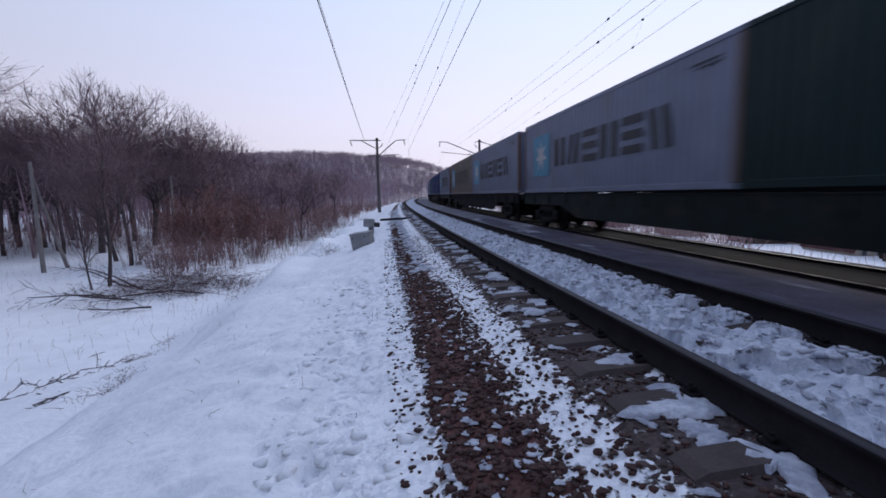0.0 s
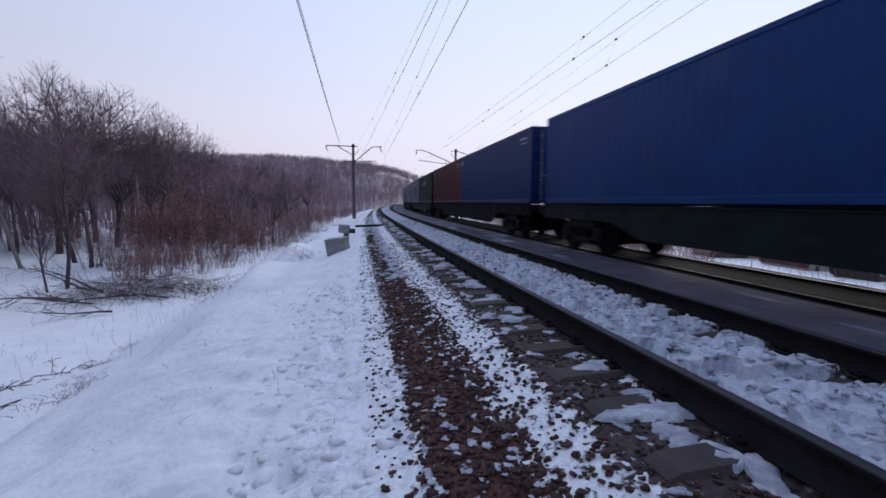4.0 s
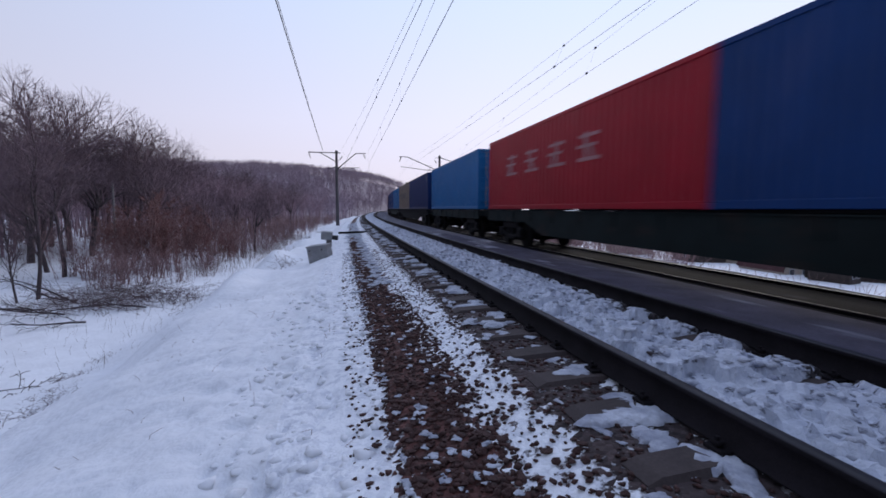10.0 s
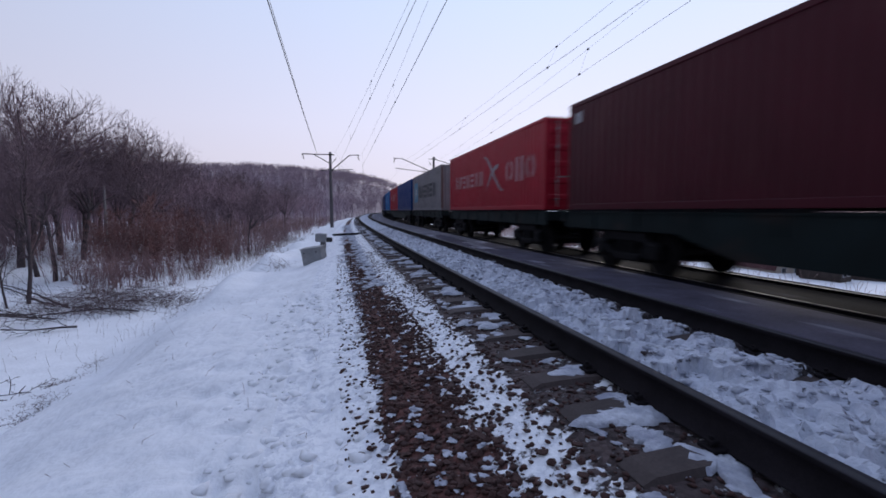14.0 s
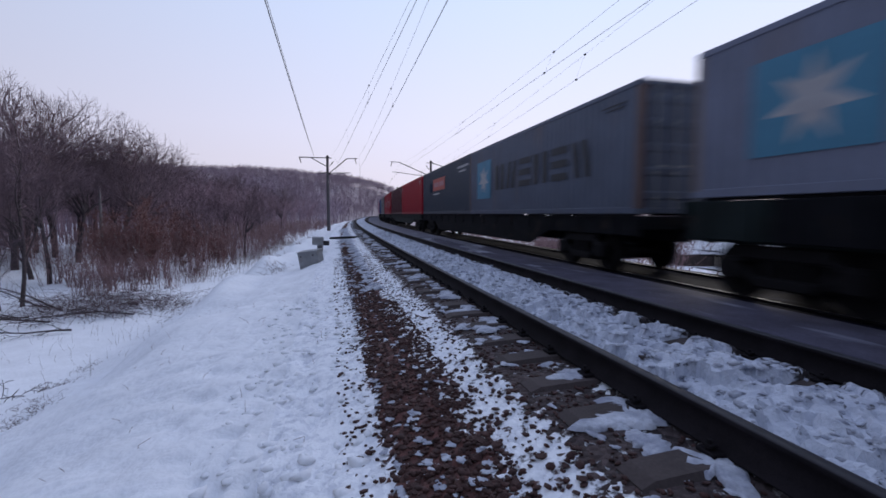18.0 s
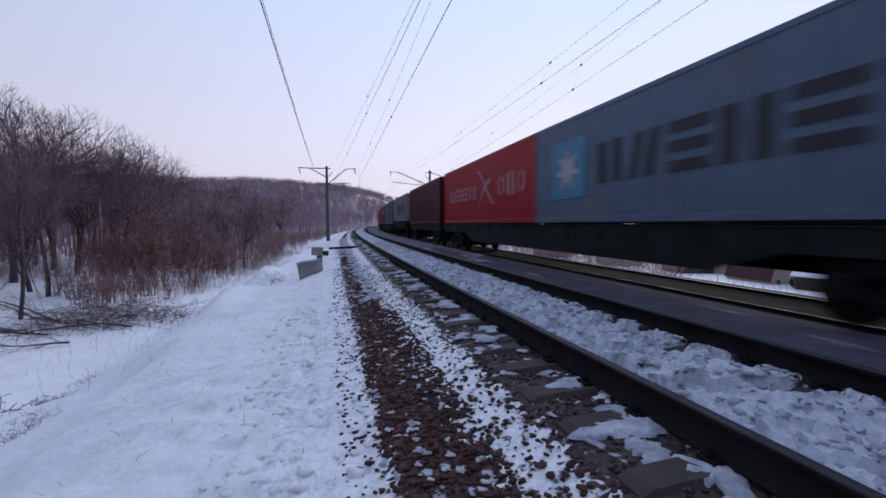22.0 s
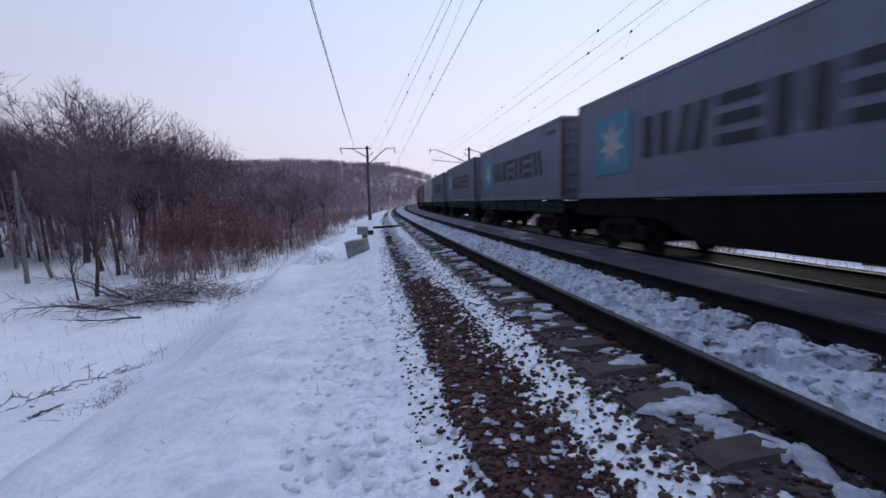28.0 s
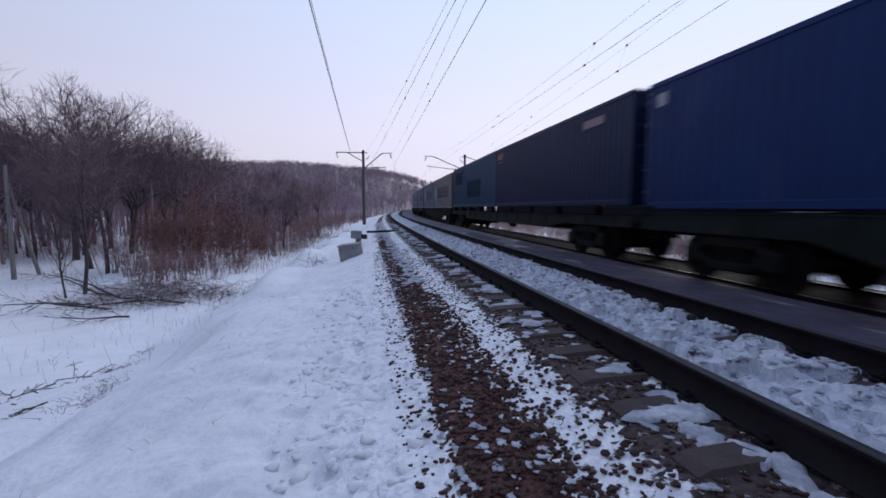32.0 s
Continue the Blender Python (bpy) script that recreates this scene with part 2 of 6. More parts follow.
    stone.inputs["Factor"].default_value = 0.85
    vr = n.new("ShaderNodeMapRange")
    vr.inputs["To Min"].default_value, vr.inputs["To Max"].default_value = 0.45, 1.5
    l.new(sepc.outputs[1], vr.inputs["Value"])
    l.new(tint, stone.inputs["A"])
    l.new(vr.outputs[0], stone.inputs["B"])
    snow = n.new("ShaderNodeValToRGB")
    snow.color_ramp.elements[0].position, snow.color_ramp.elements[0].color = 0.3, (0.62, 0.65, 0.72, 1)
    snow.color_ramp.elements[1].position, snow.color_ramp.elements[1].color = 0.55, (0.86, 0.883, 0.925, 1)
    l.new(math_("ADD", math_("MULTIPLY", med, 0.72), math_("MULTIPLY", sepc.outputs[2], 0.24)), snow.inputs[0])
    dirt = ramp_([(-3.0, g(1.0)), (-0.85, g(1.0)), (-0.62, (0.66, 0.68, 0.73)), (0.6, (0.60, 0.62, 0.68)), (0.9, g(0.7)), (6.4, g(0.7)), (6.7, g(1.0))])
    clean = n.new("ShaderNodeMix")
    clean.data_type, clean.blend_type = "RGBA", "MULTIPLY"
    clean.inputs["Factor"].default_value = 1.0
    l.new(snow.outputs[0], clean.inputs["A"])
    l.new(dirt, clean.inputs["B"])
    mx = n.new("ShaderNodeMix")
    mx.data_type = "RGBA"
    l.new(mk.outputs[0], mx.inputs["Factor"])
    l.new(clean.outputs["Result"], mx.inputs["A"])
    l.new(stone.outputs["Result"], mx.inputs["B"])
    l.new(mx.outputs["Result"], b.inputs["Base Color"])
    hgt = math_("ADD", math_("MULTIPLY", mk.outputs[0], math_("MULTIPLY", vor.outputs["Distance"], -0.8)), math_("ADD", math_("MULTIPLY", fin, 0.35), math_("MULTIPLY", mk.outputs[0], -0.25)))
    hgt = math_("ADD", hgt, math_("MULTIPLY", sepc.outputs[2], 0.5))
    bp = n.new("ShaderNodeBump")
    bp.inputs["Strength"].default_value, bp.inputs["Distance"].default_value = 0.85, 0.04
    l.new(hgt, bp.inputs["Height"])
    l.new(bp.outputs[0], b.inputs["Normal"])
    b.inputs["Roughness"].default_value = 0.8
    b.inputs["Specular IOR Level"].default_value = 0.3
    return m


M_BED = bed_material()
# dirty packed bed, its colour taken near black for the shade under the train
M_PACK = mat("shaded_dirty_pack", (0.013, 0.012, 0.019), 0.9, spec=0.02, var=0.4, scale=1.4, fine=24, bump=0.3, bdist=0.012, col2=(0.008, 0.007, 0.010), stain=((0.032, 0.033, 0.048), 1.7, (1, 0.35, 1), 0.60))


# ---- small builders ----
def part(name, bm, material, parent=None, label="", smooth=False):
    """Link a bmesh as one mesh object."""
    me = bpy.data.meshes.new(name)
    bm.to_mesh(me)
    bm.free()
    me.materials.append(material)
    if smooth:
        me.shade_smooth()
    ob = new(name, me)
    if parent:
        ob.parent = parent
    return tagged(ob, label)


def raw(name, verts, faces, material, parent=None, label="", smooth=False):
    """A mesh object from arrays."""
    me = bpy.data.meshes.new(name)
    verts, faces = np.asarray(verts, float), np.asarray(faces, int)
    me.vertices.add(len(verts))
    me.vertices.foreach_set("co", verts.ravel())
    k = faces.shape[1]
    me.loops.add(faces.size)
    me.loops.foreach_set("vertex_index", faces.ravel())
    me.polygons.add(len(faces))
    me.polygons.foreach_set("loop_start", np.arange(0, faces.size, k))
    me.update(calc_edges=True)
    for m in material if isinstance(material, (list, tuple)) else [material]:
        me.materials.append(m)
    if smooth:
        me.shade_smooth()
    ob = new(name, me)
    if parent:
        ob.parent = parent
    return tagged(ob, label)


def box(bm, c, s, m=None, bevel=0.0, taper=1.0):
    """Add a box of size s about c, turned by m, its top drawn in by taper."""
    g = bmesh.ops.create_cube(bm, size=1.0)["verts"]
    for v in g:
        k = taper if v.co.z > 0 else 1.0
        v.co = Vector((v.co.x * s[0] * k, v.co.y * s[1] * k, v.co.z * s[2]))
    if bevel:
        es = list({e for v in g for e in v.link_edges})
        out = bmesh.ops.bevel(bm, geom=es, offset=bevel, segments=1, affect="EDGES")
        g = list({v for f in out["faces"] for v in f.verts} | {v for v in g if v.is_valid})
    for v in g:
        v.co = (m @ v.co if m else v.co) + Vector(c)
    return g


def rod(bm, a, b, r, r2=None, n=8):
    """Add a round bar from a to b."""
    a, b = Vector(a), Vector(b)
    d = b - a
    m = Matrix.Translation((a + b) / 2) @ d.to_track_quat("Z", "Y").to_matrix().to_4x4()
    bmesh.ops.create_cone(bm, cap_ends=True, segments=n, radius1=r, radius2=r if r2 is None else r2, depth=d.length, matrix=m)


def lattice(ix, iy, seed):
    h = (ix.astype(np.int64) * 374761393 + iy.astype(np.int64) * 668265263 + seed * 974634533) & 0x7FFFFFFF
    h = ((h ^ (h >> 13)) * 1274126177) & 0x7FFFFFFF
    return ((h ^ (h >> 16)) & 0xFFFF) / 65535.0


def vnoise(x, y, seed=0):
    """Smooth value noise, 0 to 1."""
    x, y = np.asarray(x, float), np.asarray(y, float)
    ix, iy = np.floor(x), np.floor(y)
    fx, fy = x - ix, y - iy
    fx, fy = fx * fx * (3 - 2 * fx), fy * fy * (3 - 2 * fy)
    a, b = lattice(ix, iy, seed), lattice(ix + 1, iy, seed)
    c, d = lattice(ix, iy + 1, seed), lattice(ix + 1, iy + 1, seed)
    return (a * (1 - fx) + b * fx) * (1 - fy) + (c * (1 - fx) + d * fx) * fy


def fbm(x, y, seed=0, n=3):
    return sum(vnoise(x * 2 ** i, y * 2 ** i, seed + i) * 0.5 ** (i + 1) for i in range(n)) / (1 - 0.5 ** n)


# ---- the line: two tracks on a long right-hand curve ----
XC, RAD, LAT2, Z2 = 2.655, 1050.0, 5.05, -0.42


def on_line(s, lat, z=0.0):
    """The place at s metres along the near track and lat metres to the right of its middle."""
    p = s / RAD
    return XC + RAD - (RAD - lat) * np.cos(p), (RAD - lat) * np.sin(p), z


def line_pose(s, lat, z=0.0):
    x, y, z = on_line(s, lat, z)
    return pose(x, y, z, 0, 0, -math.degrees(s / RAD))

# ---- ground: one sheet from the valley over the embankment to the village ----
P_LAT = [-900, -60, -30, -14, -10.5, -8.2, -6.9, -6.2, -4.2, -3.0, -2.45, -1.8, -1.42, -1.3, -0.85, -0.72, 0, 0.66, 0.85, 1.5, 3.2, 4.1, 4.38, 4.6, 5.5, 5.72, 5.95, 6.4, 6.9, 9, 12, 20, 45, 90, 900]
# beside the camera the bank falls in one even slope to the ditch
N_LAT = [-900, -60, -30, -14, -10.5, -8.6, -7.95, -7.6, -7.0, -6.2, -5.2, -4.4, -3.7, -3.0]
N_Z = [-3.6, -3.8, -4.1, -4.1, -3.15, -2.74, -2.68, -2.55, -2.22, -1.70, -1.14, -0.90, -0.77, -0.66]
P_Z = [-3.6, -3.8, -4.1, -4.1, -4.0, -3.1, -1.8, -1.27, -0.82, -0.66, -0.57, -0.38, -0.25, -0.222, -0.215, -0.17, -0.11, -0.13, -0.22, -0.33, -0.38, -0.455, -0.46, -0.50, -0.50, -0.465, -0.45, -0.47, -0.95, -2.1, -3.5, -5.2, -7.3, -8.6, -9]


def hill(x, y):
    """The wooded hills that close the valley ahead and to the left."""
    d = np.hypot(x, y)
    far = np.clip((d - 120) / 350, 0, 1)
    far = far * far * (3 - 2 * far)
    az = np.degrees(np.arctan2(x, y))
    h = np.interp(az, [-180, -100, -75, -50, -36, -24, -14, -9, -4, 2, 6, 9, 12, 15, 22, 40, 90, 180], [14, 18, 30, 36, 37, 36, 37, 38, 38, 35, 29, 23, 13, 4, 1, 3, 4, 8])
    return far * h * (1 + 0.12 * (fbm(x / 70, y / 70, 5) - 0.5))


def crumbs(x, y, size, seed):
    """Broken-crust relief: each cell of a jittered lattice has its own height."""
    x, y = np.asarray(x, float) / size, np.asarray(y, float) / size
    ix, iy = np.floor(x), np.floor(y)
    best, out = np.full(x.shape, 9.0), np.zeros(x.shape)
    for dx in (-1, 0, 1):
        for dy in (-1, 0, 1):
            cx, cy = ix + dx, iy + dy
            d = (cx + lattice(cx, cy, seed) - x) ** 2 + (cy + lattice(cx, cy, seed + 7) - y) ** 2
            near = d < best
            best = np.where(near, d, best)
            out = np.where(near, lattice(cx, cy, seed + 13), out)
    return out


def ground_z(s, lat):
    x, y, _ = on_line(s, lat)
    z = np.interp(lat, P_LAT, P_Z)
    k = np.clip((s - 9.5) / 6.5, 0, 1)
    k = k * k * (3 - 2 * k)
    z = np.where(lat < -3.0, np.interp(lat + 0.9 * (vnoise(s / 2.4, s * 0, 49) - 0.5) * np.clip((-4.5 - lat) / 2, 0, 1), N_LAT, N_Z) * (1 - k) + z * k, z)
    # footprints and dents in the trodden snow, drifts along the bank, the ditch at its foot
    tread = np.clip((-2.5 - lat) / 0.3, 0, 1) * np.clip((5.1 + lat) / 1.2, 0, 1) * np.clip((16 - s) / 6, 0, 1)
    z = z - tread * (0.045 * np.clip((vnoise(s / 0.16, lat / 0.11, 41) - 0.62) / 0.22, 0, 1) + 0.035 * np.clip((vnoise(s / 0.30, lat / 0.21, 43) - 0.60) / 0.2, 0, 1))
    soft = np.clip((-4.2 - lat) / 1.0, 0, 1) * np.clip((8.2 + lat) / 0.8, 0, 1) * (1 - k)
    z = z + soft * (vnoise(s / 3.6 + 0.5 * lat, lat / 0.75, 45) - 0.5) * 0.16
    z = z - (1 - k) * 0.26 * vnoise(s / 0.8, s * 0, 51) * np.exp(-((lat + 7.95 + 0.25 * (vnoise(s / 1.3, lat * 0, 47) - 0.5)) / 0.26) ** 2)
    z = z - 0.16 * np.exp(-((s - 9.7) / 0.75) ** 2 - ((lat + 8.4) / 0.28) ** 2)
    for ms, ml, mr, mh in ((13.6, -5.75, 0.9, 0.40), (16.0, -6.2, 1.0, 0.30), (11.2, -6.6, 0.8, 0.22), (18.8, -5.4, 0.9, 0.40), (22.5, -5.0, 1.1, 0.34), (27.0, -4.9, 1.2, 0.34), (33.0, -4.9, 1.4, 0.4), (10.2, -5.0, 1.0, -0.12)):
        z = z + mh * np.exp(-((s - ms) / (1.7 * mr)) ** 2 - ((lat - ml) / (0.6 * mr)) ** 2)
    left = np.clip((-2.3 - lat) / 0.6, 0, 1)
    z = z + left * ((fbm(s / 2.2, lat / 1.4, 11) - 0.5) * 0.13 + (fbm(s / 0.26, lat / 0.26, 12, 2) - 0.5) * 0.065)
    bank = np.exp(-((lat + 5.6) / 1.15) ** 2)
    z = z + bank * ((fbm(s / 4.0, lat / 4.0, 13) - 0.45) * 0.8 + (vnoise(s / 1.5, lat / 1.3, 23) - 0.5) * 0.26)
    valley = np.clip((-9 - lat) / 6, 0, 1)
    z = z + valley * (fbm(s / 14, lat / 14, 14) - 0.5) * 1.0 + hill(x, y) * np.clip((-9 - lat) / 30, 0, 1)
    z = z + hill(x, y) * np.clip((lat - 60) / 60, 0, 1)
    mid = np.exp(-(lat / 0.62) ** 8)
    z = z + mid * ((crumbs(s, lat, 0.19, 15) - 0.5) * 0.11 + (crumbs(s, lat, 0.085, 19) - 0.5) * 0.055 + (fbm(s / 0.5, lat / 0.5, 16) - 0.5) * 0.09)
    near = np.mod(s + 1.6 + 0.2725, 0.545) - 0.2725
    slot = np.exp(-(near / 0.10) ** 4) * np.clip((lat - 0.22) / 0.12, 0, 1) * np.clip((0.72 - lat) / 0.05, 0, 1) * np.clip((fbm(s / 0.9, lat / 0.9, 27) - 0.40) / 0.12, 0, 1)
    z = z - 0.13 * slot
    drop = np.clip((s - 9) / 6, 0, 1) * np.clip((-3.0 - lat) / 0.8, 0, 1) * np.clip((12 + lat) / 4, 0, 1)
    z = z - 0.22 * drop
    sh = np.exp(-((lat + 2.1) / 0.42) ** 6)
    z = z + sh * (fbm(s / 0.12, lat / 0.12, 17, 2) - 0.5) * 0.06
    right = np.clip((lat - 5.95) / 0.8, 0, 1)
    return z + right * (fbm(s / 2.5, lat / 2.5, 18) - 0.5) * 0.16


def build_ground():
    def steps(a, b, d0, grow):
        out, d = [a], d0
        while out[-1] < b:
            out.append(out[-1] + d)
            d *= grow
        return out
    lats = np.array(sorted(set(np.round(np.concatenate([np.arange(-3.4, -0.6, 0.05), np.arange(-0.6, 0.7, 0.038), np.arange(0.7, 4.2, 0.12), np.arange(-8.4, -3.4, 0.09),
                                                       np.arange(4.2, 9, 0.14), -np.array(steps(8.4, 900, 0.2, 1.09)), np.array(steps(9, 900, 0.6, 1.16))]), 3))))
    ss = np.array(sorted(set(np.round(np.concatenate([np.arange(-5.0, 0.4, 0.06), np.arange(0.4, 6, 0.042), np.array(steps(6, 1300, 0.05, 1.02)), -np.array(steps(5.0, 500, 0.1, 1.2))]), 3))))
    S, L = np.meshgrid(ss, lats, indexing="ij")
    x, y, _ = on_line(S, L)
    z = ground_z(S, L)
    ns, nl = S.shape
    idx = np.arange(ns * nl).reshape(ns, nl)
    f = np.stack([idx[:-1, :-1], idx[:-1, 1:], idx[1:, 1:], idx[1:, :-1]], -1).reshape(-1, 4)
    ob = raw("ground", np.stack([x, y, z], -1).reshape(-1, 3), f, [M_SNOW, M_BED, M_FLOOR, M_ICE, M_PACK, M_ICE2], smooth=True)
    sc, lc = (S[:-1, :-1] + S[1:, 1:]) / 2, (L[:-1, :-1] + L[1:, 1:]) / 2
    xc, yc = x[:-1, :-1], y[:-1, :-1]
    k = np.zeros_like(sc, int)
    k[(lc > -3.15) & (lc < 1.2)] = 1
    k[(lc > 0.98) & (lc < 3.9)] = 3
    # farther along, the ice changes raggedly to the copy lightened for haze
    k[(lc > 0.98) & (lc < 3.9) & (sc + 26 * (fbm(sc / 5, lc * 1.1, 61) - 0.5) > 17)] = 5
    # strip below the train gets the bed colour with the train's shade painted in
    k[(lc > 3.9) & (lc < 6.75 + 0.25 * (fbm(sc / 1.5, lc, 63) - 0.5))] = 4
    wood = hill(xc, yc) > 2.0
    k[wood] = 2
    ob.data.polygons.foreach_set("material_index", k.ravel())
    ob.data.polygons.foreach_set("use_smooth", (abs(lc) > 0.64).ravel())
    return tagged(ob, "trodden snow over a railway embankment and valley", "ground", kind="structure")


GROUND = build_ground()


# ---- tracks ----
PROFILE = [(-0.075, -0.18), (0.075, -0.18), (0.075, -0.168), (0.012, -0.148), (0.012, -0.045), (0.037, -0.032), (0.037, -0.006), (0.030, 0.0), (-0.030, 0.0), (-0.037, -0.006), (-0.037, -0.032), (-0.012, -0.045), (-0.012, -0.148), (-0.075, -0.168)]


def rail(lat, z, parent):
    ss = np.concatenate([np.arange(-30, 60, 1.5), np.arange(60, 420, 5.0)])
    v = np.array([on_line(s, lat + a, z + b) for s in ss for a, b in PROFILE])
    n = len(PROFILE)
    f = [(i * n + j, i * n + (j + 1) % n, (i + 1) * n + (j + 1) % n, (i + 1) * n + j) for i in range(len(ss) - 1) for j in range(n)]
    ob = raw("rail", v, f, [M_RUST, M_HEAD], parent)
    ob.data.polygons.foreach_set("material_index", [1 if j in (6, 7, 8) else 0 for i in range(len(ss) - 1) for j in range(n)])
    return ob


def sleeper_mesh():
    """A concrete sleeper, thicker under the rails and waisted between, with sloping ends."""
    xs = [-1.35, -1.28, -0.98, -0.55, -0.25, 0.25, 0.55, 0.98, 1.28, 1.35]
    hs = [0.13, 0.16, 0.172, 0.165, 0.14, 0.14, 0.165, 0.172, 0.16, 0.13]
    v, f = [], []
    for x, h in zip(xs, hs):
        v += [(x, -0.15, 0), (x, 0.15, 0), (x, 0.115, h * 0.8), (x, 0.09, h), (x, -0.09, h), (x, -0.115, h * 0.8)]
    for i in range(len(xs) - 1):
        f += [(i * 6 + j, i * 6 + (j + 1) % 6, (i + 1) * 6 + (j + 1) % 6, (i + 1) * 6 + j) for j in range(6)]
    me = bpy.data.meshes.new("sleeper")
    me.from_pydata(v, [], f + [(0, 1, 2, 3)[::1] + (4, 5), tuple(54 + j for j in (5, 4, 3, 2, 1, 0))])
    me.materials.append(M_CONC)
    return me


def clip_mesh():
    """Rail fastening: plate, bolt and spring clip."""
    bm = bmesh.new()
    for sx in (-1, 1):
        box(bm, (sx * 0.10, 0, 0.012), (0.09, 0.11, 0.024), bevel=0.004)
        rod(bm, (sx * 0.115, 0, 0.02), (sx * 0.115, 0, 0.075), 0.013, n=6)
        box(bm, (sx * 0.108, 0, 0.045), (0.05, 0.05, 0.022), bevel=0.005)
    me = bpy.data.meshes.new("rail_clip")
    bm.to_mesh(me)
    bm.free()
    me.materials.append(M_RUST)
    return me


SLEEPER, CLIP = sleeper_mesh(), clip_mesh()


def track(lat, z, s0, s1, label):
    tr = tagged(new("railway_track"), label, "railway track", kind="structure")
    rail(lat - 0.76, z, tr)
    rail(lat + 0.76, z + (0.02 if lat == 0 else 0.0), tr)
    s, i = s0, 0
    while s < s1 and lat == 0:
        ob = new("sleeper", SLEEPER)
        ob.parent = tr
        ob.matrix_basis = line_pose(s + random.uniform(-0.015, 0.015), lat, z - 0.355) @ pose(0, 0, 0, 0, 0, random.uniform(-0.6, 0.6))
        if s < 14 and lat == 0:
            for side in (-0.76, 0.76):
                c = new("rail_clip", CLIP)
                c.parent = tr
                c.matrix_basis = line_pose(s, lat + side, z - 0.185)
        s += 0.545
        i += 1
    return tr


track(0.0, 0.0, -11.41, 118, "rusty railway track on snow-covered concrete sleepers")
track(LAT2, Z2, -4.0, 58, "second railway track packed in dirty snow, train's shade painted into the bed")

# ---- the freight train ----
SPEED = 11.65
PAINTS = {}


def paint(name, col, rust=(0.11, 0.075, 0.06)):
    if name not in PAINTS:
        PAINTS[name] = mat(name + "_container_paint", col, 0.45, var=0.16, scale=0.8, fine=14, bump=0.12, bdist=0.004, col2=tuple(c * 0.8 for c in col), stain=(tuple((0.48 if "grey" in name else 0.72) * c + (0.52 if "grey" in name else 0.28) * q for c, q in zip(col, rust)), 1.3, (1.0, 1.0, 0.22), 0.56 if "grey" in name else 0.60), spec=0.2)
    return PAINTS[name]


def corrugated(n, length, depth):
    """Outline of a corrugated sheet: points along the length and in or out."""
    out, p = [], length / n
    for i in range(n):
        for a, d in ((0.0, 0), (0.30, 0), (0.44, 1), (0.78, 1), (0.92, 0)):
            out.append((i * p + a * p - length / 2, -depth * d))
    out.append((length / 2, 0))
    return out


def sheet(outline, z0, z1, place):
    v, f = [], []
    for a, d in outline:
        v += [place(a, d, z0), place(a, d, z1)]
    for i in range(len(outline) - 1):
        f.append((2 * i, 2 * i + 2, 2 * i + 3, 2 * i + 1))
    return v, f


CL, CW = 12.19, 2.44
BOX_MESHES = {}


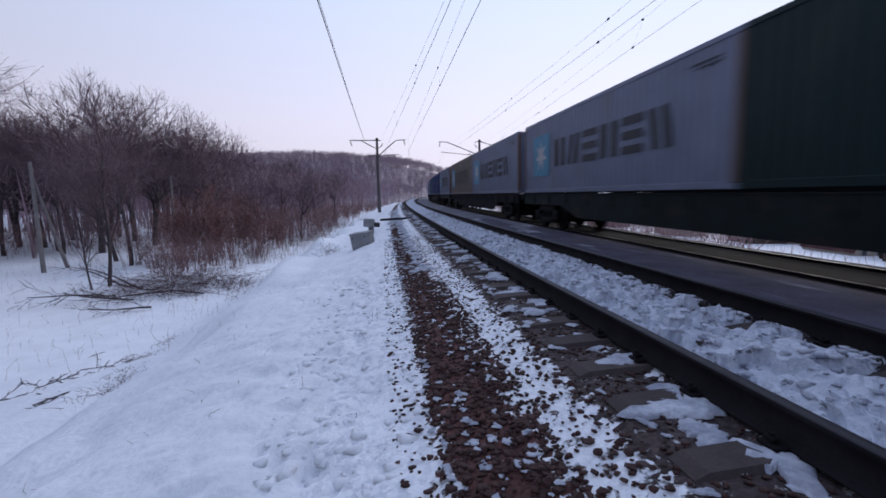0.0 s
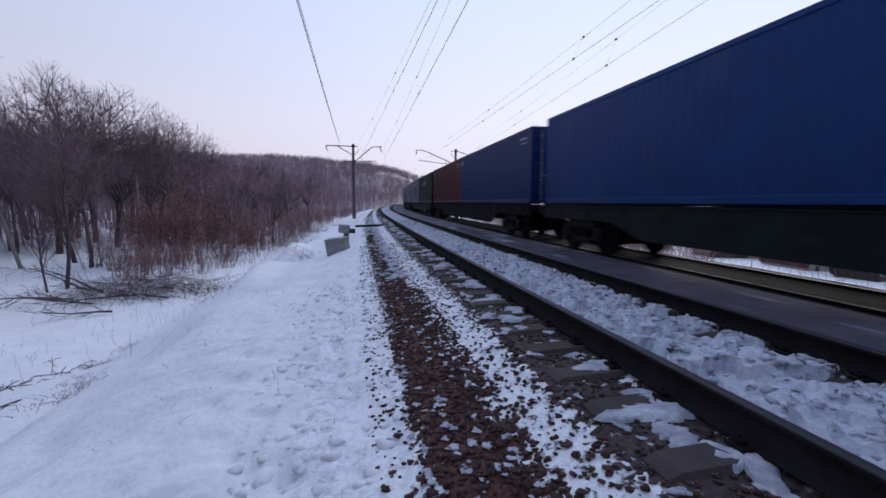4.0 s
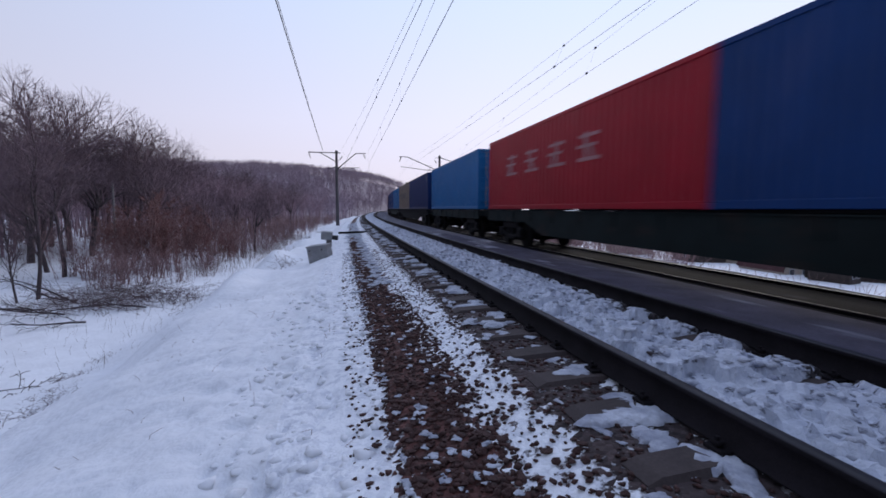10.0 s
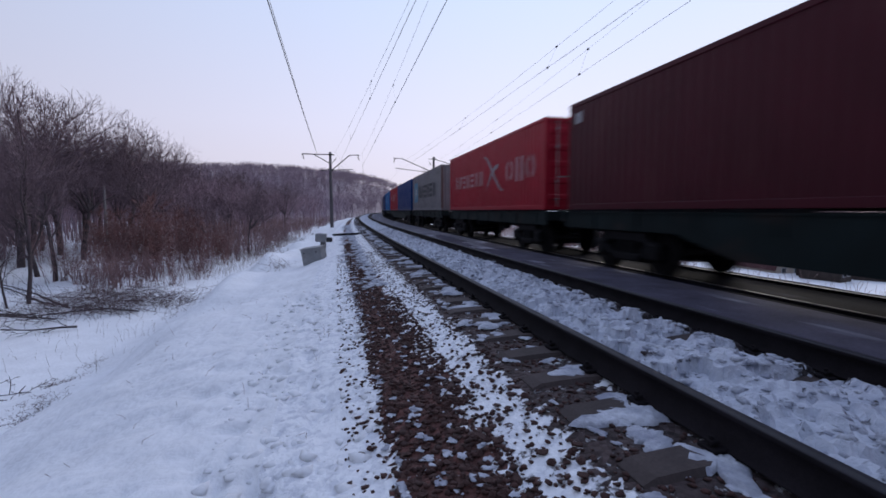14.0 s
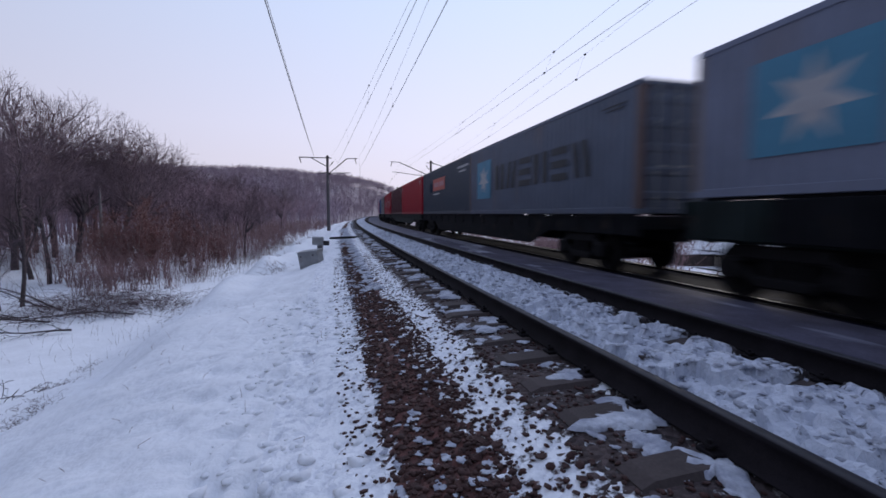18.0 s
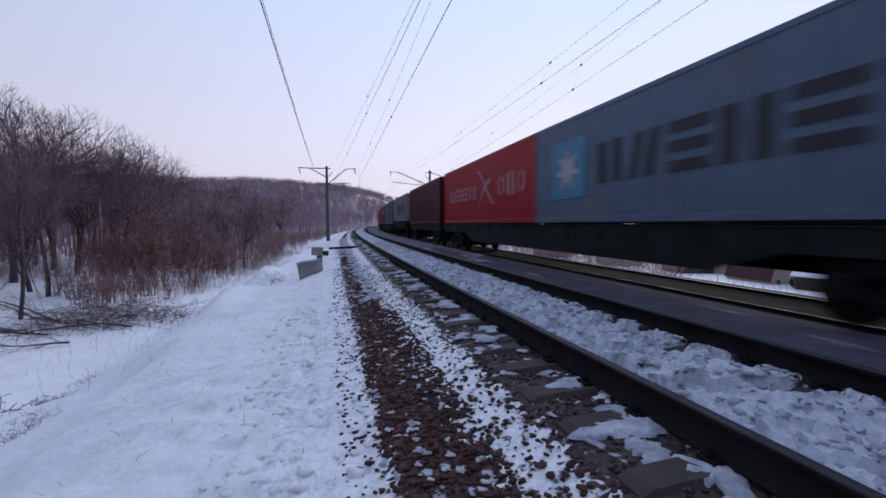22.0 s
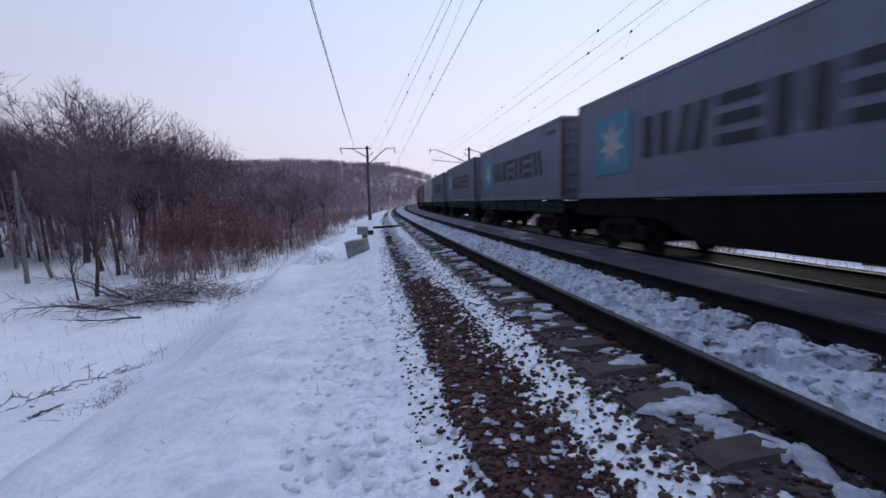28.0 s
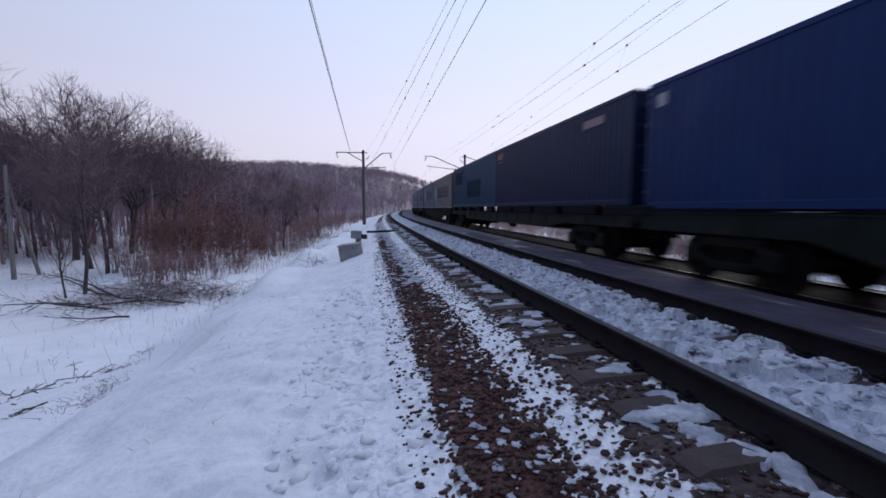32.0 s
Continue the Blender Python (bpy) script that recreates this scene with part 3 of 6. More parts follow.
def box_meshes(h):
    """The meshes of a container of height h; its length lies along y, its doors at -y."""
    if h in BOX_MESHES:
        return BOX_MESHES[h]
    got = {}
    out = corrugated(44, CL - 0.30, 0.024)
    for key, sx in (("side_panel", -1), ("side_panel_b", 1)):
        v, f = sheet(out, 0.14, h - 0.10, lambda a, d, z: (sx * (CW / 2 - 0.012 + d), a, z))
        got[key] = (v, f if sx < 0 else [q[::-1] for q in f])
    out = corrugated(9, CW - 0.30, 0.04)
    v, f = sheet(out, 0.14, h - 0.10, lambda a, d, z: (a, CL / 2 - 0.03 + d, z))
    got["end_panel"] = (v, f)
    got["roof_panel"] = ([(-CW / 2 + .02, -CL / 2 + .05, h - .03), (CW / 2 - .02, -CL / 2 + .05, h - .03), (CW / 2 - .02, CL / 2 - .05, h - .03), (-CW / 2 + .02, CL / 2 - .05, h - .03)], [(0, 1, 2, 3)])
    meshes = {}
    for k, (v, f) in got.items():
        me = bpy.data.meshes.new(k)
        me.from_pydata(v, [], f)
        meshes[k] = me

    def bmm(k, fn):
        bm = bmesh.new()
        fn(bm)
        me = bpy.data.meshes.new(k)
        bm.to_mesh(me)
        bm.free()
        meshes[k] = me
    bmm("corner_post", lambda bm: box(bm, (0, 0, h / 2), (0.15, 0.15, h - 0.24), bevel=0.02))
    bmm("side_rail", lambda bm: box(bm, (0, 0, 0), (0.07, CL - 0.3, 0.11), bevel=0.01))
    bmm("bottom_rail", lambda bm: (box(bm, (0, 0, 0), (0.06, CL - 0.3, 0.15), bevel=0.01), box(bm, (0.02, -1.0, 0), (0.05, 0.36, 0.12)), box(bm, (0.02, 1.0, 0), (0.05, 0.36, 0.12))))
    bmm("end_beam", lambda bm: box(bm, (0, 0, 0), (CW - 0.3, 0.08, 0.13), bevel=0.01))
    bmm("corner_casting", lambda bm: (box(bm, (0, 0, 0), (0.165, 0.18, 0.12), bevel=0.012), rod(bm, (-0.09, 0, 0), (0.09, 0, 0), 0.035, n=8)))
    bmm("floor", lambda bm: box(bm, (0, 0, 0.10), (CW - 0.08, CL - 0.2, 0.06)))

    def door(bm):
        # one folded sheet: flat bands and raised ribs
        prof, z = [(0.0, 0.15)], 0.15
        pitch = (h - 0.30) / 5
        for i in range(5):
            b0 = 0.15 + i * pitch
            prof += [(0.0, b0 + pitch * 0.30), (-0.03, b0 + pitch * 0.38), (-0.03, b0 + pitch * 0.62), (0.0, b0 + pitch * 0.70)]
        prof += [(0.0, h - 0.15), (0.05, h - 0.15), (0.05, 0.15)]
        a = [bm.verts.new((-0.53, y, q)) for y, q in prof]
        b = [bm.verts.new((0.53, y, q)) for y, q in prof]
        for i in range(len(prof)):
            j = (i + 1) % len(prof)
            bm.faces.new((a[i], b[i], b[j], a[j]))
        bmesh.ops.recalc_face_normals(bm, faces=bm.faces)
    bmm("door", door)

    def bar(bm):
        rod(bm, (0, 0, 0.1), (0, 0, h - 0.1), 0.019, n=6)
        for z in (0.35, 0.9, h - 0.9, h - 0.35):
            box(bm, (0, 0.01, z), (0.09, 0.05, 0.06), bevel=0.006)
        box(bm, (0.16, -0.015, 1.05), (0.34, 0.02, 0.035))
    bmm("lock_bar", bar)
    BOX_MESHES[h] = meshes
    return meshes


def container(material, label, h=2.90, doors=True, group="containers on the train"):
    """A shipping container on its base centre."""
    ms = box_meshes(h)
    c = tagged(new("shipping_container"), label, "container", group)

    def put(name, key, m, p):
        ob = new(name, ms[key])
        if not ob.data.materials:
            ob.data.materials.append(m)
        ob.material_slots[0].link = "OBJECT"
        ob.material_slots[0].material = m
        ob.parent = c
        ob.matrix_basis = p
        return ob
    put("side_panel", "side_panel", material, pose(0, 0, 0))
    put("side_panel", "side_panel_b", material, pose(0, 0, 0))
    put("end_panel", "end_panel", material, pose(0, 0, 0))
    put("roof_panel", "roof_panel", material, pose(0, 0, 0))
    put("floor", "floor", M_STEEL, pose(0, 0, 0))
    for sx in (-1, 1):
        put("top_rail", "side_rail", material, pose(sx * (CW / 2 - 0.035), 0, h - 0.06))
        put("bottom_rail", "bottom_rail", material, pose(sx * (CW / 2 - 0.03), 0, 0.085, 0, 0, 0 if sx < 0 else 180))
        for sy in (-1, 1):
            put("corner_post", "corner_post", paint("rusty", (0.155, 0.105, 0.10)) if "grey" in material.name else material, pose(sx * (CW / 2 - 0.075), sy * (CL / 2 - 0.075), 0))
            for z in (0.06, h - 0.06):
                put("corner_casting", "corner_casting", material, pose(sx * (CW / 2 - 0.08), sy * (CL / 2 - 0.088), z))
    for sy in (-1, 1):
        for z in (0.08, h - 0.07):
            put("end_beam", "end_beam", material, pose(0, sy * (CL / 2 - 0.05), z))
    if doors:
        for sx in (-1, 1):
            d = put("door", "door", material, pose(sx * 0.54, -CL / 2 + 0.06, 0))
            for q in (-0.25, 0.25):
                b = put("lock_bar", "lock_bar", M_GALV, pose(q, -0.065, 0))
                b.parent = d
    else:
        put("end_panel", "end_panel", material, pose(0, 0, 0, 0, 0, 180))
    return c


def flat_shape(name, parent, polys, material, h, lift=0.006):
    """Flat markings on the near side: polygons of (along, up) pairs, along measured from the far end."""
    bm = bmesh.new()
    for poly in polys:
        vs = [bm.verts.new((-CW / 2 - lift, CL / 2 - a, z)) for a, z in poly]
        f = bm.faces.new(vs)
    bmesh.ops.remove_doubles(bm, verts=bm.verts, dist=0.0005)
    bmesh.ops.recalc_face_normals(bm, faces=bm.faces)
    for f in bm.faces:
        if f.normal.x > 0:
            f.normal_flip()
    return part(name, bm, material, parent)


M_MARKD = mat("dark_marking_paint", (0.014, 0.018, 0.03), 0.6, var=0.3, scale=1.5, fine=20, bump=0)
M_MARKB = mat("pale_blue_marking", (0.055, 0.23, 0.36), 0.6, var=0.15, scale=2, fine=20, bump=0)
M_MARKW = mat("white_marking", (0.46, 0.46, 0.48), 0.6, var=0.2, scale=2, fine=20, bump=0)
M_MARKR = mat("red_marking", (0.55, 0.10, 0.07), 0.6, var=0.2, scale=2, fine=20, bump=0)
M_MARKS = mat("faded_white_marking", (0.33, 0.23, 0.26), 0.6, var=0.25, scale=2, fine=20, bump=0)
M_MARKP = mat("pink_marking", (0.50, 0.22, 0.24), 0.6, var=0.2, scale=2, fine=20, bump=0)
M_MARKO = mat("orange_marking", (0.27, 0.105, 0.05), 0.6, var=0.2, scale=2, fine=20, bump=0)
M_MARKN = mat("navy_marking", (0.007, 0.024, 0.055), 0.8, spec=0.1, var=0.2, scale=2, fine=20, bump=0)


def rect(a0, a1, z0, z1, slant=0.0):
    return [(a0, z0), (a1, z0), (a1 + slant, z1), (a0 + slant, z1)]


def star(ca, cz, r):
    pts = []
    for i in range(14):
        q = math.pi / 2 + i * math.pi / 7
        rr = r if i % 2 == 0 else r * 0.42
        pts.append((ca + rr * math.cos(q), cz + rr * math.sin(q)))
    return [[(ca, cz), pts[i], pts[(i + 1) % 14]] for i in range(14)]


def strokes(a, w, z0, z1, kind):
    """Plain bold bars that fill the place of one sign of a brand's lettering."""
    t, h = w * 0.27, z1 - z0
    if kind in (0, 3):
        return [rect(a, a + w * 0.36, z0, z1), rect(a + w * 0.64, a + w, z0, z1)]
    if kind in (1, 5):
        k = w * (0.22 if kind == 1 else -0.22)
        o = 0 if kind == 1 else w * 0.22
        return [rect(a + o, a + o + t, z0, z1, k), rect(a + o + w * 0.5, a + o + w * 0.5 + t, z0, z1, k)]
    if kind == 6:
        out = []
        for sg in (-1, 1):
            for i in range(6):
                q0, q1 = (math.pi * (0.12 + 0.76 * (i + d) / 6) for d in (0, 1))
                p = [(a + w / 2 + sg * math.sin(q) * w * r, (z0 + z1) / 2 + math.cos(q) * h * r) for q, r in ((q0, 0.5), (q1, 0.5), (q1, 0.28), (q0, 0.28))]
                out.append(p)
        return out
    if kind in (7, 8):
        k = 1 if kind == 7 else -1
        c = a + w * (0.56 if kind == 7 else 0.42)
        return [rect(a + w * 0.1, a + w, z0 + h * 0.80, z0 + h * 0.92), rect(a, a + w * 0.9, z0 + h * 0.46, z0 + h * 0.57), rect(a + w * 0.05, a + w * 1.05, z0, z0 + h * 0.12),
                rect(c - w * 0.07, c + w * 0.07, z0, z0 + h), rect(c - k * w * 0.42, c - k * w * 0.30, z0 + h * 0.06, z0 + h * 0.5, k * w * 0.16)]
    return [rect(a, a + w, z0 + h * q, z0 + h * (q + 0.22)) for q in (0, 0.39, 0.78)]


def block_row(c, h, a0, n, w, pitch, z0, z1, m, kinds=(0, 1, 2, 3, 4, 5)):
    """A row of plain bars in place of lettering."""
    for i in range(n):
        k = kinds[i % len(kinds)]
        polys = strokes(a0 + i * pitch, w, z0, z1, k)
        for group in ((polys[:6], polys[6:]) if k == 6 else [[p] for p in polys]):
            flat_shape("lettering_bar", c, group, m, h)


def mark_star(c, h):
    flat_shape("blue_square", c, [rect(1.12, 2.92, h * 0.23, h * 0.79)], M_MARKB, h)
    flat_shape("white_star", c, star(2.02, h * 0.51, 0.66), M_MARKW, h, 0.010)
    block_row(c, h, 3.42, 6, 0.98, 1.19, h * 0.335, h * 0.67, M_MARKD)
    flat_shape("data_panel", c, [rect(10.8, 11.7, h * 0.86, h * 0.875), rect(11.0, 11.7, h * 0.83, h * 0.842)], M_MARKD, h)


def mark_cross(c, h):
    def swoosh(up):
        top, bot = [], []
        for i in range(17):
            q = i / 16
            e = q * q * (3 - 2 * q)
            if up:
                a, z, w = 6.40 + q * 1.65, h * (0.25 + 0.37 * (1 - (1 - q) ** 2)), 0.015 + 0.11 * math.sin(min(1.0, q * 1.15) * math.pi * 0.8)
            else:
                a, z, w = 6.15 + q * 2.45, h * (0.80 - 0.53 * e), 0.015 + 0.115 * math.sin(q * math.pi)
            top.append((a, z + w))
            bot.append((a, z - w))
        return [[bot[i], bot[i + 1], top[i + 1], top[i]] for i in range(16)]
    flat_shape("white_stroke", c, swoosh(True), M_MARKS, h)
    flat_shape("white_stroke", c, swoosh(False), M_MARKS, h, 0.010)
    block_row(c, h, 1.38, 7, 0.50, 0.69, h * 0.38, h * 0.60, M_MARKP)
    block_row(c, h, 8.85, 3, 0.72, 0.95, h * 0.36, h * 0.66, M_MARKP, (6, 0, 6))


def mark_blocks(c, h, n, a0, w, gap, z0, z1, m, kinds=(0, 1, 2, 3, 4, 5)):
    block_row(c, h, a0, n, w, w + gap, h * z0, h * z1, m, kinds)


def mark_panel(c, h):
    flat_shape("red_panel", c, [rect(3.6, 7.0, h * 0.52, h * 0.78)], M_MARKR, h)
    flat_shape("navy_panel", c, [rect(2.5, 3.5, h * 0.50, h * 0.70)], M_MARKN, h)
    flat_shape("sign_panel", c, [rect(3.9, 5.3, h * 0.60, h * 0.70), rect(5.5, 6.7, h * 0.60, h * 0.70)], M_MARKP, h, 0.010)
    flat_shape("white_strip", c, [rect(3.7, 5.6, h * 0.43, h * 0.46), rect(9.9, 11.9, h * 0.82, h * 0.86), rect(10.2, 11.5, h * 0.75, h * 0.78)], M_MARKW, h)


def mark_logo(c, h):
    block_row(c, h, 5.2, 6, 0.30, 0.40, h * 0.67, h * 0.78, M_MARKW, (2, 7, 8))
    flat_shape("white_strip", c, [rect(5.1, 7.4, h * 0.62, h * 0.645)], M_MARKW, h)


def mark_plate(c, h):
    flat_shape("white_plate", c, [rect(0.35, 0.62, h * 0.80, h * 0.90)], M_MARKW, h)
    flat_shape("data_panel", c, [rect(10.9, 11.7, h * 0.86, h * 0.885), rect(11.1, 11.7, h * 0.80, h * 0.82)], M_MARKW, h)


# ---- wagons ----
def bogie_parts():
    """Shared meshes of a three-piece bogie; length along y, rails at x = -0.76 and 0.76, z = 0 on the rail."""
    out = {}

    def keep(k, bm, m, smooth=False):
        me = bpy.data.meshes.new(k)
        bm.to_mesh(me)
        bm.free()
        me.materials.append(m)
        out[k] = me
    bm = bmesh.new()
    for sx in (-1, 1):
        rod(bm, (sx * 0.715, 0, 0), (sx * 0.845, 0, 0), 0.475, n=28)
        rod(bm, (sx * 0.700, 0, 0), (sx * 0.718, 0, 0), 0.503, n=28)
        rod(bm, (sx * 0.845, 0, 0), (sx * 0.862, 0, 0), 0.40, 0.36, n=24)
        rod(bm, (sx * 0.85, 0, 0), (sx * 0.95, 0, 0), 0.13, n=12)
        for q in range(4):
            u = q * math.pi / 2
            box(bm, (sx * 0.866, 0.25 * math.cos(u), 0.25 * math.sin(u)), (0.012, 0.07, 0.07))
    rod(bm, (-0.72, 0, 0), (0.72, 0, 0), 0.085, n=10)
    keep("wheelset", bm, M_BOGIE)
    bm = bmesh.new()
    box(bm, (0, 0, 0.80), (0.16, 1.5, 0.22), bevel=0.03)
    box(bm, (0, 0, 0.33), (0.16, 0.9, 0.18), bevel=0.03)
    for sy in (-1, 1):
        box(bm, (0, sy * 0.80, 0.66), (0.15, 0.62, 0.16), pose(0, 0, 0, -sy * 24).to_3x3(), bevel=0.03)
        box(bm, (0, sy * 0.62, 0.45), (0.15, 0.5, 0.13), pose(0, 0, 0, sy * 34).to_3x3(), bevel=0.03)
        box(bm, (0, sy * 0.925, 0.50), (0.24, 0.42, 0.40), bevel=0.06)
        box(bm, (0, sy * 0.28, 0.56), (0.15, 0.08, 0.42), bevel=0.02)
    keep("side_frame", bm, M_BOGIE)
    bm = bmesh.new()
    rod(bm, (0, 0, 0.39), (0, 0, 0.70), 0.078, 0.078, n=10)
    keep("spring", bm, M_BOGIE)
    bm = bmesh.new()
    box(bm, (0, 0, 0.78), (2.0, 0.44, 0.30), bevel=0.04)
    keep("bolster", bm, M_BOGIE)
    bm = bmesh.new()
    box(bm, (0, 0, 0.44), (1.9, 0.30, 0.44), bevel=0.04)
    keep("brake_beam", bm, M_BOGIE)
    return out


BOGIE = bogie_parts()
bm = bmesh.new()
box(bm, (0, 0, 0), (2.26, 0.16, 0.20))
CROSS = bpy.data.meshes.new("cross_beam")
bm.to_mesh(CROSS)
bm.free()
CROSS.materials.append(M_STEEL)
WHEELS = []


def bogie(parent, y):
    b = new("bogie", BOGIE["bolster"])
    b.parent = parent
    b.matrix_basis = pose(0, y, 0)

    def put(k, m):
        o = new(k, BOGIE[k])
        o.parent = b
        o.matrix_basis = m
        return o
    for sx in (-1, 1):
        put("side_frame", pose(sx * 1.02, 0, 0))
        for dy in (-0.14, 0.14):
            put("spring", pose(sx * 1.02, dy, 0))
    for dy in (-0.36, 0.36):
        put("brake_beam", pose(0, dy, 0))
    for dy in (-0.925, 0.925):
        WHEELS.append((put("wheelset", pose(0, dy, 0.475)), parent, y + dy))


def wagon(length, deck, style, label):
    """A container flat wagon: origin on the rail at its middle; length over the frame ends along y; deck height."""
    w = tagged(new("flat_wagon"), label, "railway wagon", "wagons of the train")
    m = M_STEEL if style == "deep" else M_GREENW
    L, half = length, length / 2
    deep = (0.43 if length < 14 else 0.82) if style != "deep" else 0.92
    if style == "boards":
        deep = 0.80
    if style == "posts":
        deep = 0.52
    end = deck - 0.93
    bogie_y = half - (1.75 if length < 14 else 2.55)
    bm = bmesh.new()
    for sx in (-1, 1):
        prof = [(-half, deck - end), (-bogie_y + 1.6, deck - end), (-bogie_y + 3.0, deck - deep), (bogie_y - 3.0, deck - deep), (bogie_y - 1.6, deck - end), (half, deck - end), (half, deck - 0.02), (-half, deck - 0.02)]
        for x0, x1 in (((sx * 1.17), (sx * 1.13)),):
            a = [bm.verts.new((x0, y, z)) for y, z in prof]
            b = [bm.verts.new((x1, y, z)) for y, z in prof]
            for i in range(8):
                j = (i + 1) % 8
                bm.faces.new((a[i], a[j], b[j], b[i]))
            for q in ((0, 1, 6, 7), (1, 2, 3, 4), (1, 4, 5, 6)):
                bm.faces.new([a[i] for i in q])
                bm.faces.new([b[i] for i in q][::-1])
        box(bm, (sx * 1.13, 0, deck - 0.03), (0.14, L, 0.03))
        for y in np.arange(-half + 0.8, half, 1.6):
            box(bm, (sx * 1.185, y, deck - 0.22), (0.03, 0.05, 0.32))
    bmesh.ops.recalc_face_normals(bm, faces=bm.faces)
    part("side_sill", bm, m, w)
    bm = bmesh.new()
    box(bm, (0, 0, deck - 0.33), (0.42, L, 0.5), bevel=0.02)
    box(bm, (0, 0, deck - (0.46 if deep < 0.6 else 0.62)), (0.40, 2 * bogie_y - 3.4, 0.24 if deep < 0.6 else 0.36), bevel=0.04)
    part("centre_sill", bm, M_STEEL, w)
    for y in np.arange(-half + 0.12, half, (L - 0.24) / round(L / 2.0)):
        o = new("cross_beam", CROSS)
        o.parent = w
        o.matrix_basis = pose(0, y, deck - 0.14)
    for sy in (-1, 1):
        bm = bmesh.new()
        box(bm, (0, sy * (half + 0.02), deck - 0.15), (2.5, 0.14, 0.30), bevel=0.02)
        part("end_beam", bm, m, w)
        bm = bmesh.new()
        box(bm, (0, sy * (half + 0.25), deck - 0.30), (0.24, 0.5, 0.24), bevel=0.03)
        box(bm, (0.04, sy * (half + 0.52), deck - 0.30), (0.34, 0.22, 0.32), bevel=0.06)
        part("coupler", bm, M_BOGIE, w)
        for sx in (-1, 1):
            bm = bmesh.new()
            for z in (0.42, 0.75):
                rod(bm, (sx * 1.12, sy * (half - 0.25), z), (sx * 1.12, sy * (half - 0.60), z), 0.014, n=6)
            for dy in (0.25, 0.60):
                rod(bm, (sx * 1.12, sy * (half - dy), 0.40), (sx * 1.12, sy * (half - dy), deck - 0.2), 0.014, n=6)
            part("step_ladder", bm, M_STEEL, w)
        bogie(w, sy * bogie_y)
    bm = bmesh.new()
    rod(bm, (-0.75, 1.2, deck - 0.50), (-0.75, 2.1, deck - 0.50), 0.16, n=14)
    part("air_tank", bm, M_STEEL, w, smooth=True)
    bm = bmesh.new()
    rod(bm, (-0.7, -1.7, deck - 0.60), (-0.7, -1.2, deck - 0.60), 0.13, n=12)
    rod(bm, (-0.45, -bogie_y, deck - 0.58), (-0.45, bogie_y, deck - 0.58), 0.02, n=6)
    part("brake_gear", bm, M_STEEL, w)
    for i, y in enumerate(np.arange(-half + 0.5, half, (L - 1.0) / 4)):
        for sx in (-1, 1):
            bm = bmesh.new()
            box(bm, (sx * 1.12, y, deck + 0.01), (0.16, 0.24, 0.07), bevel=0.01)
            part("container_lock", bm, M_STEEL, w)
    rp = random.Random(int(L * 10) + len(label))
    y = -half + 0.3
    if style == "posts":
        for q in np.linspace(-half + 0.3, half - 0.3, 10):
            for sx in (-1, 1):
                bm = bmesh.new()
                box(bm, (sx * 1.08, q, deck + 0.13), (0.22, 2.3 if q < 0.5 else 1.2, 0.26), bevel=0.02)
                part("pedestal", bm, M_STEEL, w)
    while y < half - 0.5 and style != "posts":
        ln = rp.uniform(0.9, 2.6)
        for sx in (-1, 1):
            bm = bmesh.new()
            box(bm, (sx * 1.10, min(y + ln / 2, half - ln / 2), deck + 0.0262), (0.12, ln, 0.0524))
            part("deck_board", bm, M_STEEL, w)
        y += ln + rp.choice((0.0, 0.15, 0.5, 0.9))
    if style == "boards":
        n = 8
        bw = (L - 0.4) / n
        for sx in (-1, 1):
            for i in range(n):
                bm = bmesh.new()
                y = -half + 0.2 + (i + 0.5) * bw
                box(bm, (sx * 1.27, y, deck - 0.34), (0.05, bw - 0.06, 0.66), bevel=0.012)
                for q in (-0.3, 0.3):
                    box(bm, (sx * 1.305, y + q * bw, deck - 0.34), (0.03, 0.09, 0.68))
                part("side_board", bm, M_GREENW if i % 3 else M_STEEL, w)
    return w


GREY, DRED = (0.195, 0.22, 0.305), (0.07, 0.005, 0.014)
COLOURS = {"grey": GREY, "warm_grey": (0.25, 0.235, 0.25), "cool_grey": (0.125, 0.18, 0.26), "green": (0.003, 0.019, 0.022), "oxide": DRED, "navy": (0.003, 0.026, 0.130), "midnight": (0.003, 0.015, 0.065), "blue": (0.008, 0.16, 0.42),
           "royal": (0.003, 0.045, 0.19), "tan": (0.265, 0.21, 0.165), "red": (0.40, 0.009, 0.026), "crimson": (0.38, 0.009, 0.03), "slate": (0.048, 0.066, 0.095), "dusk_grey": (0.112, 0.135, 0.19), "white": (0.62, 0.58, 0.58), "brown": (0.17, 0.145, 0.13), "teal": (0.008, 0.055, 0.13)}
NAMES = {"grey": "pale grey", "warm_grey": "weathered warm-grey", "cool_grey": "blue-grey", "green": "dark green", "oxide": "dark oxide-red", "navy": "navy-blue", "midnight": "blue-black", "blue": "bright blue", "royal": "royal-blue", "tan": "tan",
         "red": "bright red", "crimson": "crimson", "slate": "slate-grey", "dusk_grey": "dark blue-grey", "white": "off-white", "brown": "grey-brown", "teal": "dark teal-blue"}
